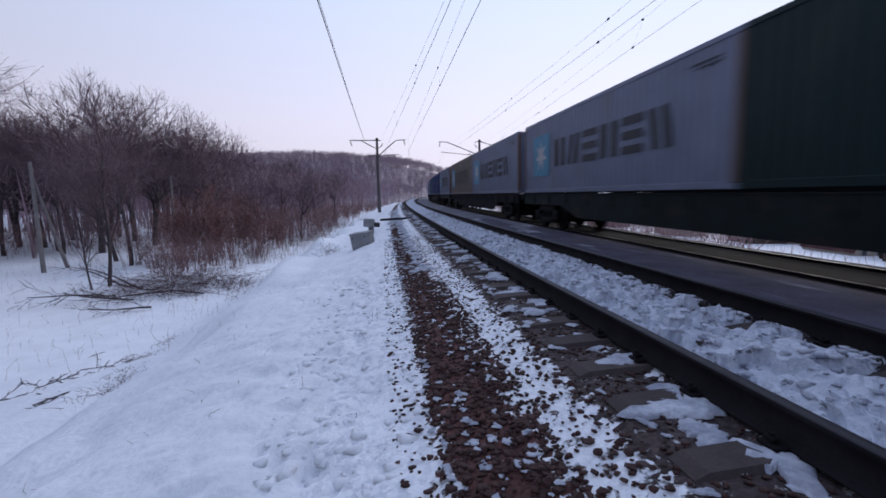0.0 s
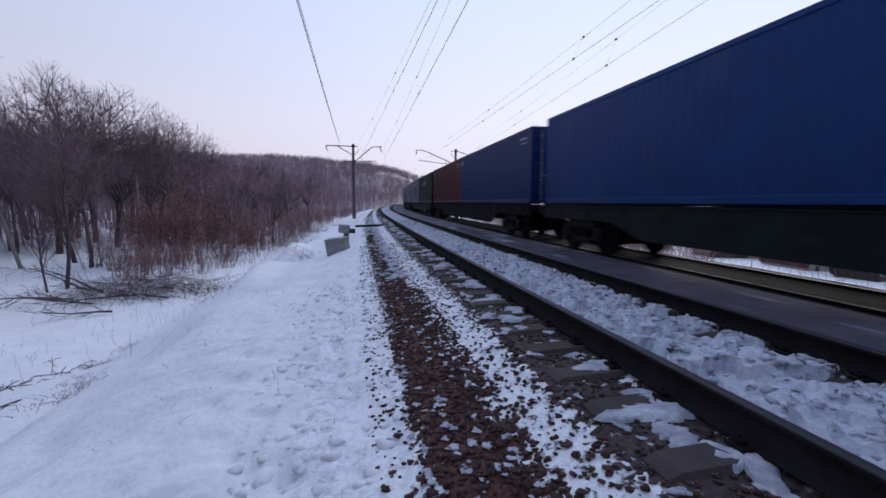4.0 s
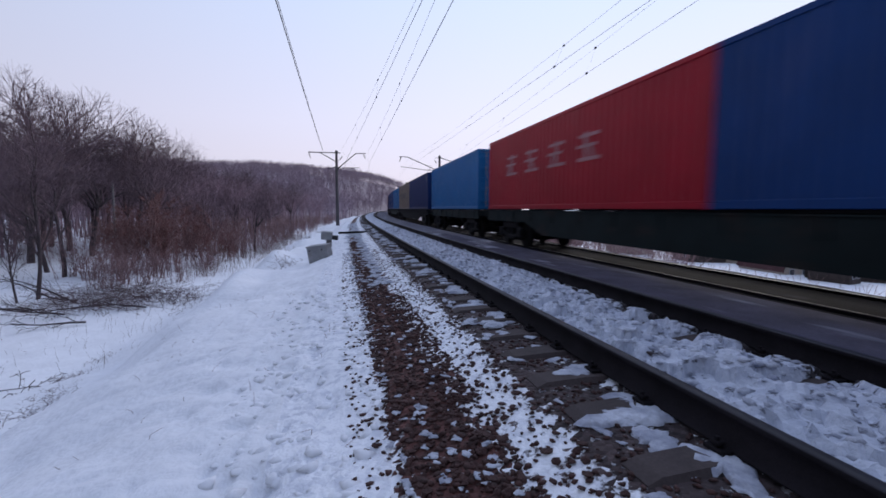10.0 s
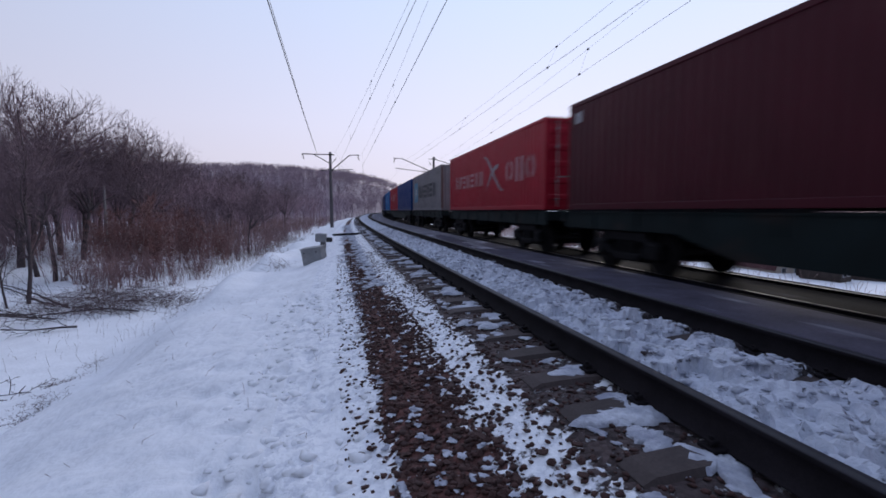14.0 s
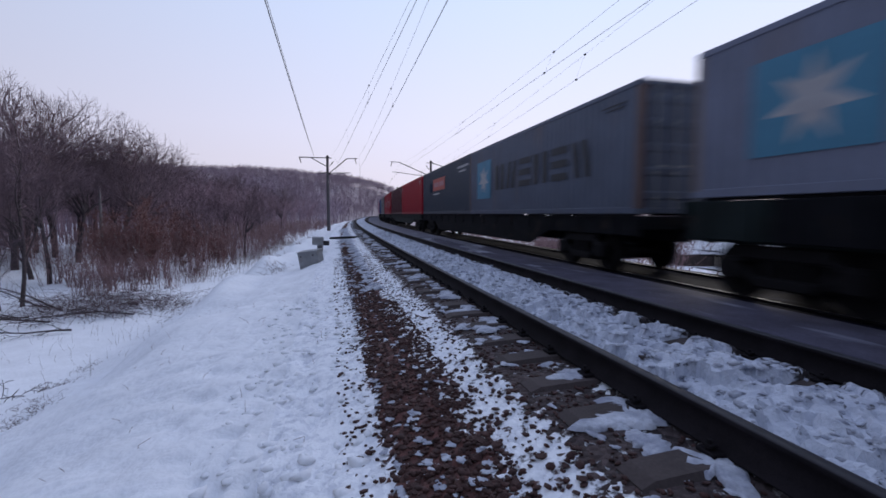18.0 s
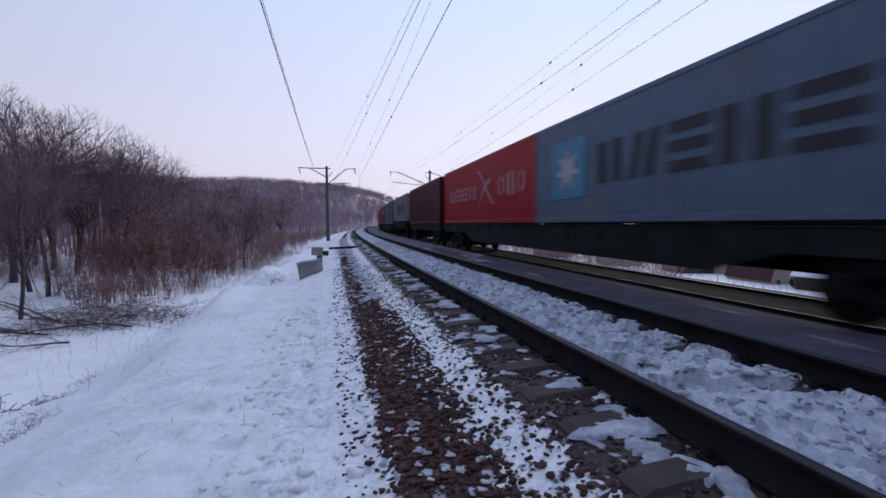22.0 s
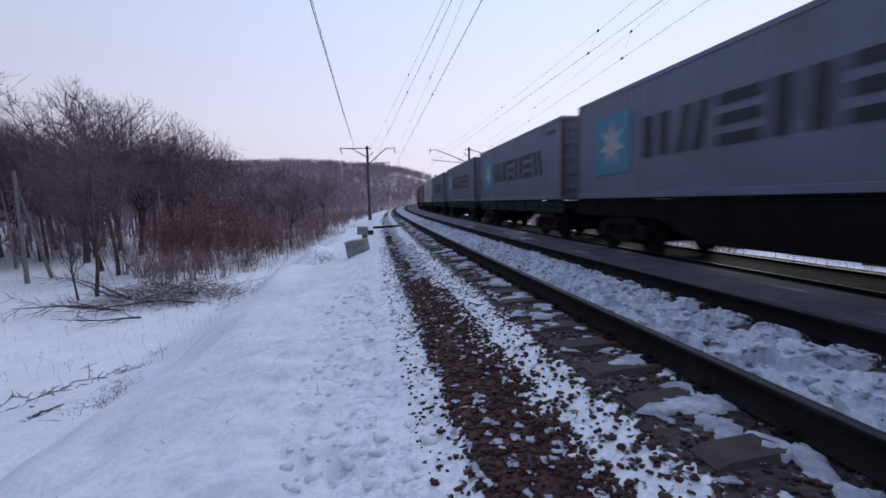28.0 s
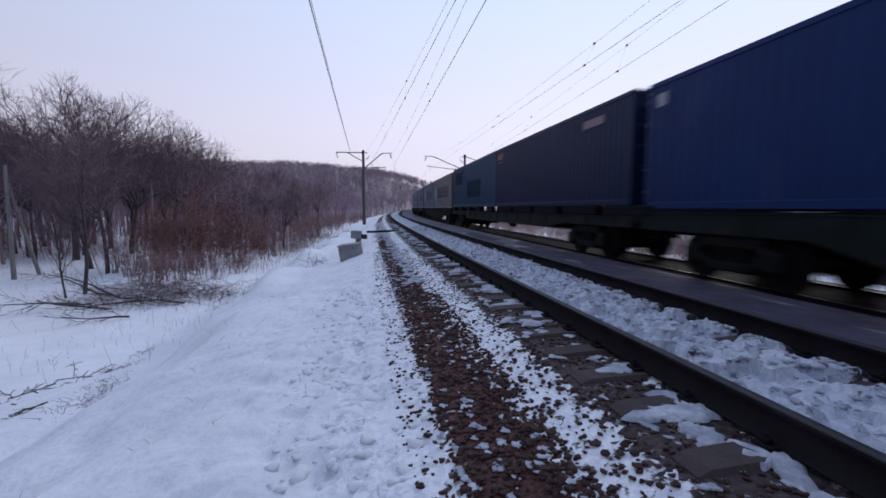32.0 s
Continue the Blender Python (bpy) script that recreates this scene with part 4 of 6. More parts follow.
MARKS = {"star": (mark_star, "with blue star panel, dark lettering"), "cross": (mark_cross, "with white crossed stroke and lettering"), "plate": (mark_plate, "with a small white plate"),
         "panel": (mark_panel, "with a red advertising panel"), "tan": (lambda c, h: mark_blocks(c, h, 5, 2.94, 0.86, 0.36, 0.38, 0.655, M_MARKD, (6,)), "with large dark block lettering"),
         "red4": (lambda c, h: mark_blocks(c, h, 4, 2.1, 1.1, 0.72, 0.45, 0.72, M_MARKP, (7, 8, 7, 8)), "with four pale block signs"), "white6": (lambda c, h: (mark_blocks(c, h, 5, 3.6, 0.62, 0.38, 0.50, 0.72, M_MARKD, (8, 7, 8, 7, 7)), flat_shape("grey_strip", c, [rect(3.5, 8.4, h * 0.41, h * 0.445)], M_MARKD, h), mark_plate(c, h)), "with dark signs and doors shut"),
         "patches": (lambda c, h: (flat_shape("dark_panel", c, [rect(1.0, 3.6, h * 0.56, h * 0.86)], M_MARKN, h), flat_shape("dark_panel", c, [rect(5.2, 9.0, h * 0.22, h * 0.58)], M_MARKN, h)), "with dark repainted patches"),
         "orange": (lambda c, h: (flat_shape("orange_sign", c, [rect(0.45, 1.35, h * 0.80, h * 0.90), rect(0.60, 1.25, h * 0.745, h * 0.765)], M_MARKO, h), flat_shape("data_panel", c, [rect(9.6, 10.8, h * 0.80, h * 0.88)], M_MARKS, h)), "with a small orange sign"),
         "logo": (mark_logo, "with a small white emblem"),
         "": (None, "with plain corrugated sides")}
# each wagon: distance of its load's front end, wagon style, deck height, and the loads (colour, marking, height, doors to the rear)
TRAIN = [
    (-136.0, "deep", [("navy", "", 2.9, 1), ("oxide", "", 2.9, 1)]),
    (-110.2, "deep", [("blue", "", 2.9, 1), ("grey", "star", 2.9, 1)]),
    (-84.4, "deep", [("teal", "", 2.9, 1), ("navy", "", 2.9, 1)]),
    (-58.7, "plain", [("grey", "star", 2.9, 1)]),
    (-45.1, "deep", [("brown", "star", 2.9, 0), ("grey", "star", 2.9, 0)]),
    (-19.5, "green", [("grey", "star", 2.9, 0), ("green", "logo", 2.9, 1)]),
    (6.2, "deep", [("oxide", "plate", 2.9, 1), ("navy", "plate", 2.9, 1)]),
    (32.1, "plain", [("royal", "", 2.9, 1), ("blue", "", 2.9, 1)]),
    (57.5, "deep", [("tan", "tan", 2.9, 1), ("navy", "plate", 2.9, 1)]),
    (83.7, "plain", [("blue", "", 2.9, 1)]),
    (97.65, "green", [("red", "red4", 2.9, 1), ("royal", "", 2.9, 1)]),
    (123.45, "green", [("warm_grey", "star", 2.9, 0)]),
    (138.1, "green", [("crimson", "cross", 2.9, 1)]),
    (151.8, "plain", [("oxide", "plate", 2.9, 1), ("red", "plate", 2.9, 1)]),
    (177.0, "deep", [("slate", "panel", 2.9, 1), ("dusk_grey", "star", 2.9, 1)]),
    (202.97, "boards", [("grey", "star", 2.59, 0)]),
    (217.25, "plain", [("oxide", "", 2.9, 1)]),
    (230.9, "plain", [("red", "cross", 2.9, 1), ("cool_grey", "star", 2.9, 1)]),
    (256.6, "plain", [("white", "white6", 2.9, 1)]),
    (270.55, "plain", [("grey", "star", 2.9, 1)]),
    (285.3, "plain", [("grey", "star", 2.9, 1)]),
    (299.3, "plain", [("grey", "star", 2.9, 1)]),
    (312.8, "deep", [("grey", "star", 2.9, 0), ("warm_grey", "star", 2.9, 0)]),
    (338.2, "posts", [("teal", "patches", 2.9, 1), ("midnight", "orange", 2.9, 1)]),
    (363.3, "green", [("navy", "plate", 2.9, 1), ("navy", "", 2.9, 1)]),
]
RIDERS = []
for front, style, loads in TRAIN:
    n = len(loads)
    total = n * CL + (n - 1) * 0.07
    deck = 1.365 + {"boards": 0.28, "posts": -0.13}.get(style, 0.0)
    lift = 0.263 if style == "posts" else 0.043
    wg = wagon(total + 0.2, deck, style, {"boards": "flat wagon with folded green side boards", "green": "green-painted container flat wagon", "deep": "dark container flat wagon with deep side sills", "plain": "dark steel container flat wagon", "posts": "dark flat wagon with container pedestals"}[style])
    RIDERS.append((wg, front + total / 2, Z2))
    for i, (col, mk, h, dr) in enumerate(loads):
        fn, words = MARKS[mk]
        c = container(paint(col, COLOURS[col]), f"{NAMES[col]} shipping container {words}", h, bool(dr))
        if fn:
            fn(c, h)
        if col == "grey" and h < 2.7:
            for ob in c.children:
                if ob.name.startswith(("end_panel", "corner_post")):
                    ob.material_slots[0].material = paint("rust_streaked_grey", (0.225, 0.185, 0.175))
        RIDERS.append((c, front + CL / 2 + i * (CL + 0.07), Z2 + deck + lift))


U_OF = {ob: u for ob, u, z in RIDERS}


def wheel_rows(home, u, dy):
    """The wheel turns while its wagon passes the camera."""
    t0 = max(0.0, (u - dy - 6.0) / SPEED)
    t1 = min(32.0, (u - dy + 38.0) / SPEED)
    if t1 - t0 < 0.3:
        return None
    n = max(2, int((t1 - t0) / 0.055))
    times = [t0 + (t1 - t0) * i / n for i in range(n + 1)]
    rows = [(t, home @ pose(0, 0, 0, -math.degrees((t - t0) * SPEED / 0.475))) for t in times]
    if t0 > 0:
        rows = [(0.0, home)] + rows
    if t1 < 32:
        rows.append((32.0, rows[-1][1]))
    return rows


def motions():
    for ws, wg, dy in WHEELS:
        rows = wheel_rows(ws.matrix_basis.copy(), U_OF[wg], dy)
        if rows:
            walk(ws, rows)
    for ob, u, z in RIDERS:
        walk(ob, [(t, line_pose(SPEED * t - u, LAT2, z)) for t in range(0, 33)])

# ---- overhead line ----
def wire(name, pts, r, parent=None, label="", n=6):
    """A thin round wire through points."""
    cu = bpy.data.curves.new(name, "CURVE")
    cu.dimensions, cu.bevel_depth, cu.bevel_resolution = "3D", r, 1
    sp = cu.splines.new("POLY")
    sp.points.add(len(pts) - 1)
    for q, p in zip(sp.points, pts):
        q.co = (*p, 1)
    cu.materials.append(M_WIRE)
    ob = new(name, cu)
    if parent:
        ob.parent = parent
    return tagged(ob, label)


def insulator(bm, p, d, n=4, r=0.075, gap=0.10):
    d = Vector(d).normalized()
    p = Vector(p)
    for i in range(n):
        rod(bm, p + d * (i * gap), p + d * (i * gap + 0.05), r, r * 0.5, n=10)
    rod(bm, p - d * 0.06, p + d * (n * gap + 0.06), 0.018, n=6)


def catenary_mast(s, lat, zbase, height, side, reach=2.95, stay=False):
    """A tapered concrete mast; side: +1 if its track lies to the right; reach: the length of its cantilever."""
    m = tagged(new("catenary_mast"), "grey concrete catenary mast with bracket arms and insulators", "catenary mast", "catenary masts")
    bm = bmesh.new()
    rod(bm, (0, 0, 0), (0, 0, height), 0.19, 0.13, n=14)
    part("post", bm, M_POLE, m, smooth=False)
    bm = bmesh.new()
    rod(bm, (0, 0, height), (0, 0, height + 0.14), 0.165, 0.10, n=14)
    box(bm, (0, 0, height - 0.12), (0.40, 0.40, 0.09), bevel=0.02)
    part("cap", bm, M_IRON, m)
    top = height
    k = side
    bm = bmesh.new()
    rod(bm, (k * 0.1, 0, top - 1.75), (k * (reach - 0.95), 0, top - 0.14), 0.05)
    rod(bm, (k * (reach - 0.95), 0, top - 0.14), (k * (reach + 0.1), 0, top - 0.10), 0.04)
    box(bm, (k * 0.16, 0, top - 1.74), (0.14, 0.30, 0.22), bevel=0.02)
    part("cantilever", bm, M_IRON, m)
    bm = bmesh.new()
    r0 = 0.75 if reach < 3.5 else 1.1
    rod(bm, (k * 0.1, 0, top - 1.72), (k * r0, 0, top - 1.66), 0.03)
    rod(bm, (k * (r0 + 0.5), 0, top - 1.66), (k * (reach * 0.97 if reach > 3.5 else 2.35), 0, top - (1.30 if reach > 3.5 else 1.62)), 0.035)
    rod(bm, (k * (r0 + 0.1), 0, top - 1.62), (k * (r0 + 0.1), 0, top - 1.05), 0.02)
    part("registration_arm", bm, M_IRON, m)
    bm = bmesh.new()
    insulator(bm, (k * (r0 + 0.05), 0, top - 1.66), (k, 0, 0.02), 5)
    part("arm_insulator", bm, M_INSUL, m)
    bm = bmesh.new()
    insulator(bm, (k * (reach - 0.12), 0, top - 0.18), (k * 0.3, 0, -1), 5, 0.085)
    part("insulator", bm, M_INSUL, m)
    bm = bmesh.new()
    rod(bm, (k * 0.15, 0, top - 1.0), (k * 0.62, 0, top - 0.45), 0.02, n=6)
    insulator(bm, (k * 0.42, 0, top - 0.75), (k * 0.4, 0, 0.7), 3, 0.07)
    part("tie_rod", bm, M_IRON, m)
    bm = bmesh.new()
    if stay:
        rod(bm, (k * 0.6, 0, top - 0.16), (-k * 0.3, 0, top - 0.10), 0.035)
        rod(bm, (0, 0, top - 0.10), (-k * 2.6, 0, top - 0.85), 0.045)
        part("stay", bm, M_IRON, m)
    else:
        rod(bm, (k * 0.42, 0, top - 0.12), (-k * 2.85, 0, top - 0.10), 0.05)
        rod(bm, (0, 0, top - 1.05), (-k * 1.65, 0, top - 0.14), 0.045)
        part("feeder_bracket", bm, M_IRON, m)
        bm = bmesh.new()
        insulator(bm, (-k * 2.78, 0, top - 0.2), (-k * -0.28, 0, -1), 5, 0.085)
        part("feeder_insulator", bm, M_INSUL, m)
        bm = bmesh.new()
        rod(bm, (-k * 0.1, 0, top - 1.62), (-k * 0.95, 0, top - 1.80), 0.04)
        part("stub_arm", bm, M_IRON, m)
    m.matrix_basis = line_pose(s, lat, zbase)
    return m


catenary_mast(48, -3.70, -0.8, 7.75, 1)
catenary_mast(54, LAT2 + 3.35, -1.0, 8.4, -1, 4.9, True)
catenary_mast(108, LAT2 + 3.3, -1.0, 8.4, -1, 4.9, True)
catenary_mast(-8, -3.9, -0.8, 7.9, 1)
catenary_mast(-3, LAT2 + 3.4, -1.0, 8.4, -1, 4.9, True)


def span(name, s0, s1, lat0, lat1, z0, z1, sag, r, label, n=10):
    pts = []
    for i in range(n + 1):
        q = i / n
        a, b = on_line(s0, lat0), on_line(s1, lat1)
        pts.append((a[0] + (b[0] - a[0]) * q, a[1] + (b[1] - a[1]) * q, z0 + (z1 - z0) * q - sag * 4 * q * (1 - q)))
    ob = wire(name, pts, r)
    tagged(ob, label, "overhead wire", "overhead wires")
    return pts


def dropper(a, b):
    tagged(wire("dropper", [a, b], 0.006), "thin vertical dropper wire between overhead wires", "dropper wire", "droppers")


span("feeder_wire", -8, 48, -4.40, -5.05, 7.2, 7.0, 0.35, 0.016, "thick feeder wire slung between masts", 14)
span("feeder_wire", -8, 48, -4.34, -5.04, 7.23, 7.01, 0.34, 0.009, "thinner feeder wire beside the thick one", 14)
# each wire: its offset from the near track's middle at both masts, height, sag and thickness; each contact wire is followed by its messenger
for s0, s1, wires in ((-8, 48, (("contact_wire", -0.30, -0.35, 5.9, 0.05, 0.010), ("messenger_wire", -0.38, -0.42, 7.1, 0.5, 0.005), ("contact_wire", -0.07, -2.8, 6.0, 0.05, 0.008), ("messenger_wire", 0.48, -3.2, 7.2, 0.5, 0.005))),
                      (-3, 54, (("contact_wire", 4.20, 4.08, 5.86, 0.05, 0.006), ("messenger_wire", 4.52, 4.45, 6.96, 0.5, 0.004), ("contact_wire", 4.24, 7.94, 5.71, 0.05, 0.005), ("messenger_wire", 4.47, 8.45, 6.96, 0.5, 0.003)))):
    got = []
    for name, l0, l1, h, sag, r in wires:
        words = "copper contact wire above the track" if name == "contact_wire" else "thin messenger wire above the contact wire"
        got.append(span(name, s0, s1, l0, l1, h, h - 0.1, sag, r, words))
        span(name, s1, s1 + 56, l1, l0, h - 0.1, h - 0.1, sag, r, words)
    for a, b in ((0, 1), (2, 3)):
        for i in (3, 5, 7):
            tagged(wire("dropper", [got[a][i], got[b][i]], 0.002), "thin vertical dropper wire between overhead wires", "dropper wire", "droppers")
            for p in (got[a][i], got[b][i]):
                bm = bmesh.new()
                box(bm, p, (0.05, 0.10, 0.06), bevel=0.01)
                tagged(part("wire_clamp", bm, M_IRON), "small dark clamp on an overhead wire", "wire clamp", "wire clamps")

# ---- woods ----
def grow(seed, height, spread, levels, trunk_r, kids, start=0.35, wander=0.06):
    """Branch segments of a bare tree: (from, to, radius, radius, level)."""
    rnd = random.Random(seed)
    segs = []

    def limb(p, d, length, r, lev):
        n = 5 if lev == 0 else (3 if lev < 3 else 2)
        q, step = Vector(p), length / n
        d = d.normalized()
        for i in range(n):
            d = (d + Vector((rnd.gauss(0, wander), rnd.gauss(0, wander), rnd.gauss(0.03, wander))) * (1.0 if lev == 0 else 2.6)).normalized()
            e = q + d * step
            r1 = r * (1 - (i + 1) / n * (0.62 if lev == 0 else 0.7))
            r0 = r * (1 - i / n * (0.62 if lev == 0 else 0.7))
            segs.append((q.copy(), e.copy(), r0, r1, lev))
            t = (i + 1) / n
            if lev < levels and (lev > 0 or t > start):
                for _ in range(kids[lev]):
                    a = rnd.uniform(0, 2 * math.pi)
                    side = Vector((math.cos(a), math.sin(a), 0))
                    side = (side - d * side.dot(d)).normalized()
                    nd = d * rnd.uniform(0.5, 1.0) + side * rnd.uniform(0.55, 1.0) * spread + Vector((0, 0, 0.15))
                    limb(q.lerp(e, rnd.uniform(0.3, 1)), nd, length * rnd.uniform(0.34, 0.58) * (1.15 - 0.45 * t if lev == 0 else 1), max(r1 * rnd.uniform(0.45, 0.7), 0.004), lev + 1)
            q = e
    limb((0, 0, 0), Vector((rnd.gauss(0, 0.05), rnd.gauss(0, 0.05), 1)), height, trunk_r, 0)
    return segs


def slivers(segs, rmin):
    a, b = np.array([s[0] for s in segs]), np.array([s[1] for s in segs])
    ra = np.maximum(np.array([s[2] for s in segs]), rmin)[:, None]
    d = b - a
    u = np.cross(d, np.random.RandomState(len(segs)).normal(size=d.shape))
    u /= np.linalg.norm(u, axis=1)[:, None] + 1e-9
    v = np.stack([a - u * ra, a + u * ra, b + u * ra * 0.7, b - u * ra * 0.7], 1).reshape(-1, 3)
    return v, np.arange(len(v)).reshape(-1, 4)


def prisms(segs, sides=3, rmin=0.006, thin=9):
    """Arrays of a mesh that turns every segment into a thin prism; levels from thin on become two-sided slivers."""
    fine = [s for s in segs if s[4] >= thin]
    segs = [s for s in segs if s[4] < thin]
    if fine:
        v1, f1 = slivers(fine, rmin)
        if not segs:
            return v1, f1
        v0, f0 = prisms(segs, sides, rmin)
        return np.concatenate([v0, v1]), np.concatenate([f0, f1 + len(v0)])
    a = np.array([s[0] for s in segs])
    b = np.array([s[1] for s in segs])
    ra = np.maximum(np.array([s[2] for s in segs]), rmin)
    rb = np.maximum(np.array([s[3] for s in segs]), rmin)
    d = b - a
    d /= np.linalg.norm(d, axis=1)[:, None] + 1e-9
    u = np.cross(d, np.where(abs(d[:, 2:3]) < 0.9, [[0, 0, 1.0]], [[1.0, 0, 0]]))
    u /= np.linalg.norm(u, axis=1)[:, None] + 1e-9
    w = np.cross(d, u)
    v = []
    for k in range(sides):
        q = 2 * math.pi * k / sides
        o = u * math.cos(q) + w * math.sin(q)
        v.append(a + o * ra[:, None])
        v.append(b + o * rb[:, None])
    v = np.stack(v, 1).reshape(-1, 3)
    base = np.arange(len(segs))[:, None] * (2 * sides)
    f = []
    for k in range(sides):
        j = (k + 1) % sides
        f.append(np.concatenate([base + 2 * k, base + 2 * j, base + 2 * j + 1, base + 2 * k + 1], 1))
    return v, np.stack(f, 1).reshape(-1, 4)


def make_tree(seed, height, spread, levels, kids, r, label, start=0.35):
    segs = grow(seed, height, spread, levels, r, kids, start)
    t = tagged(new("tree"), label, "tree", "bare trees by the line")
    lo = [s for s in segs if s[4] <= 1]
    hi = [s for s in segs if s[4] > 1]
    v, f = prisms(lo, 6, 0.012)
    raw("trunk", v, f, M_BARK, t)
    v, f = prisms(hi, 3, 0.010, 4)
    raw("crown", v, f, M_TWIG, t)
    return t


def zg(x, y):
    dx = XC + RAD - x
    return float(ground_z(np.array([math.atan2(y, dx) * RAD]), np.array([RAD - math.hypot(dx, y)]))[0])


def stand(ob, x, y, turn=0.0, k=1.0, sink=0.06):
    ob.matrix_basis = pose(x, y, zg(x, y) - sink, 0, 0, turn) @ Matrix.Scale(k, 4)


def vase(seed, h, r0, wide=1.0, forks=(5, 3, 3, 3, 2)):
    """Branch segments of an old broad-crowned tree: the trunk divides again and again into rising, spreading limbs."""
    q = random.Random(seed)
    segs = []
    share = (0.42, 0.26, 0.19, 0.135, 0.09, 0.06)

    def limb(p, d, r, lev):
        n = (4, 4, 3, 2, 2, 1)[lev]
        length = h * share[lev] * q.uniform(0.75, 1.2)
        d = d.normalized()
        for i in range(n):
            d = (d + Vector((q.gauss(0, 0.09), q.gauss(0, 0.09), q.gauss(0.03, 0.07))) * (0.6 if lev == 0 else 2.3)).normalized()
            e = p + d * (length / n)
            ra, rb = r * (1 - 0.42 * i / n), r * (1 - 0.42 * (i + 1) / n)
            segs.append((p.copy(), e.copy(), ra, rb, lev))
            p = e
            if lev < 5 and (lev > 0 or i == n - 2) and q.random() < 0.75:
                fork(p, d, rb * q.uniform(0.35, 0.6), lev + 1, 1.0)
        if lev < 5:
            for _ in range(forks[lev]):
                fork(p, d, r * q.uniform(0.46, 0.66), lev + 1, 0.75)

    def fork(p, d, r, lev, out):
        a = q.uniform(0, 2 * math.pi)
        side = Vector((math.cos(a), math.sin(a), q.uniform(-0.1, 0.25)))
        side = (side - d * side.dot(d)).normalized()
        limb(p, d + side * out * wide * q.uniform(0.5, 1.15), max(r, 0.004), lev)
    limb(Vector((0, 0, 0)), Vector((q.gauss(0, 0.06), q.gauss(0, 0.06), 1)), r0, 0)
    return segs


def make_vase(seed, h, r, wide, label, forks=(5, 3, 3, 3, 2)):
    segs = vase(seed, h, r, wide, forks)
    t = tagged(new("tree"), label, "tree", "bare trees by the line")
    v, f = prisms([s for s in segs if s[4] <= 1], 6, 0.012)
    raw("trunk", v, f, M_BARK, t)
    v, f = prisms([s for s in segs if s[4] > 1], 3, 0.006, 4)
    raw("crown", v, f, M_TWIG, t)
    return t


WOODS = "bare broad-crowned deciduous tree with dark trunk and fine twigs"
KINDS = [make_vase(3, 13.6, 0.26, 1.0, WOODS), make_vase(8, 12.2, 0.22, 1.15, WOODS), make_vase(21, 12.8, 0.22, 0.9, WOODS), make_tree(34, 9.0, 0.8, 4, (3, 3, 2, 2), 0.12, "young bare tree with upright dark stems", 0.2)]
SPOTS = [(-19.0, 36.5, 2, 0.72), (-21.4, 39.0, 1, 0.80), (-16.2, 44.5, 2, 0.66), (-12.6, 50.5, 1, 0.55), (-9.8, 57.0, 2, 0.52), (-16.0, 26.6, 3, 0.50), (-15.6, 27.5, 3, 0.90), (-26.8, 46.7, 0, 1.08), (-24.6, 52.2, 1, 1.12), (-29.5, 58, 0, 1.12), (-22.0, 56, 0, 0.98), (-33, 60, 1, 1.1), (-35.5, 66, 0, 0.95), (-31, 48, 2, 0.80), (-38, 56, 0, 0.95), (-29, 62, 1, 1.1), (-33, 41, 2, 0.75), (-40, 46, 1, 0.85),
         (-22, 62, 2, 0.95), (-19, 70, 1, 0.85), (-27, 74, 0, 0.95), (-44, 70, 2, 1.05), (-36, 80, 1, 1.0), (-16, 78, 2, 0.8), (-47, 52, 0, 0.95), (-30, 35, 1, 0.65), (-40, 34, 2, 0.75), (-48, 40, 0, 0.9), (-22, 84, 0, 0.85), (-12, 84, 1, 0.75),
         (-46, 86, 1, 1.0), (-9, 92, 2, 0.75), (-17, 95, 0, 0.8), (-28, 92, 2, 0.9), (-34, 100, 0, 1.0), (-36, 27, 3, 0.95), (-44, 25, 0, 0.8), (-52, 62, 1, 1.0), (-14, 66, 3, 0.8), (-29, 52, 1, 0.95), (-34, 52, 0, 0.9), (-37, 49, 2, 0.95), (-42, 58, 0, 1.05), (-40, 64, 1, 1.1), (-31, 70, 2, 1.05), (-48, 66, 0, 1.1), (-26, 66, 1, 0.95), (-45, 62, 2, 1.1), (-28, 49, 2, 0.9), (-11.5, 74, 3, 0.8), (-19.6, 21.6, 2, 1.0)]
used = set()
for i, (x, y, k, sc) in enumerate(SPOTS):
    if k in used:
        t = copy_thing(KINDS[k], Matrix.Identity(4))
    else:
        t, _ = KINDS[k], used.add(k)
    stand(t, x, y, (i * 137) % 360, sc * (1.06 if y > 40 else 1.0))


def scatter(name, kinds, places, material, label, category="trees"):
    """Many trees as one mesh."""
    vs, fs, n = [], [], 0
    px, py = np.array([q[0] for q in places]), np.array([q[1] for q in places])
    dx = XC + RAD - px
    pz = ground_z(np.arctan2(py, dx) * RAD, RAD - np.hypot(dx, py))
    for (x, y, k, sc, turn), z in zip(places, pz):
        v, f = kinds[k % len(kinds)]
        c, s = math.cos(turn), math.sin(turn)
        w = np.stack([(v[:, 0] * c - v[:, 1] * s) * sc + x, (v[:, 0] * s + v[:, 1] * c) * sc + y, v[:, 2] * sc + z - 0.1], 1)
        vs.append(w)
        fs.append(f + n)
        n += len(v)
    return tagged(raw(name, np.concatenate(vs), np.concatenate(fs), material), label, category, kind="stuff")


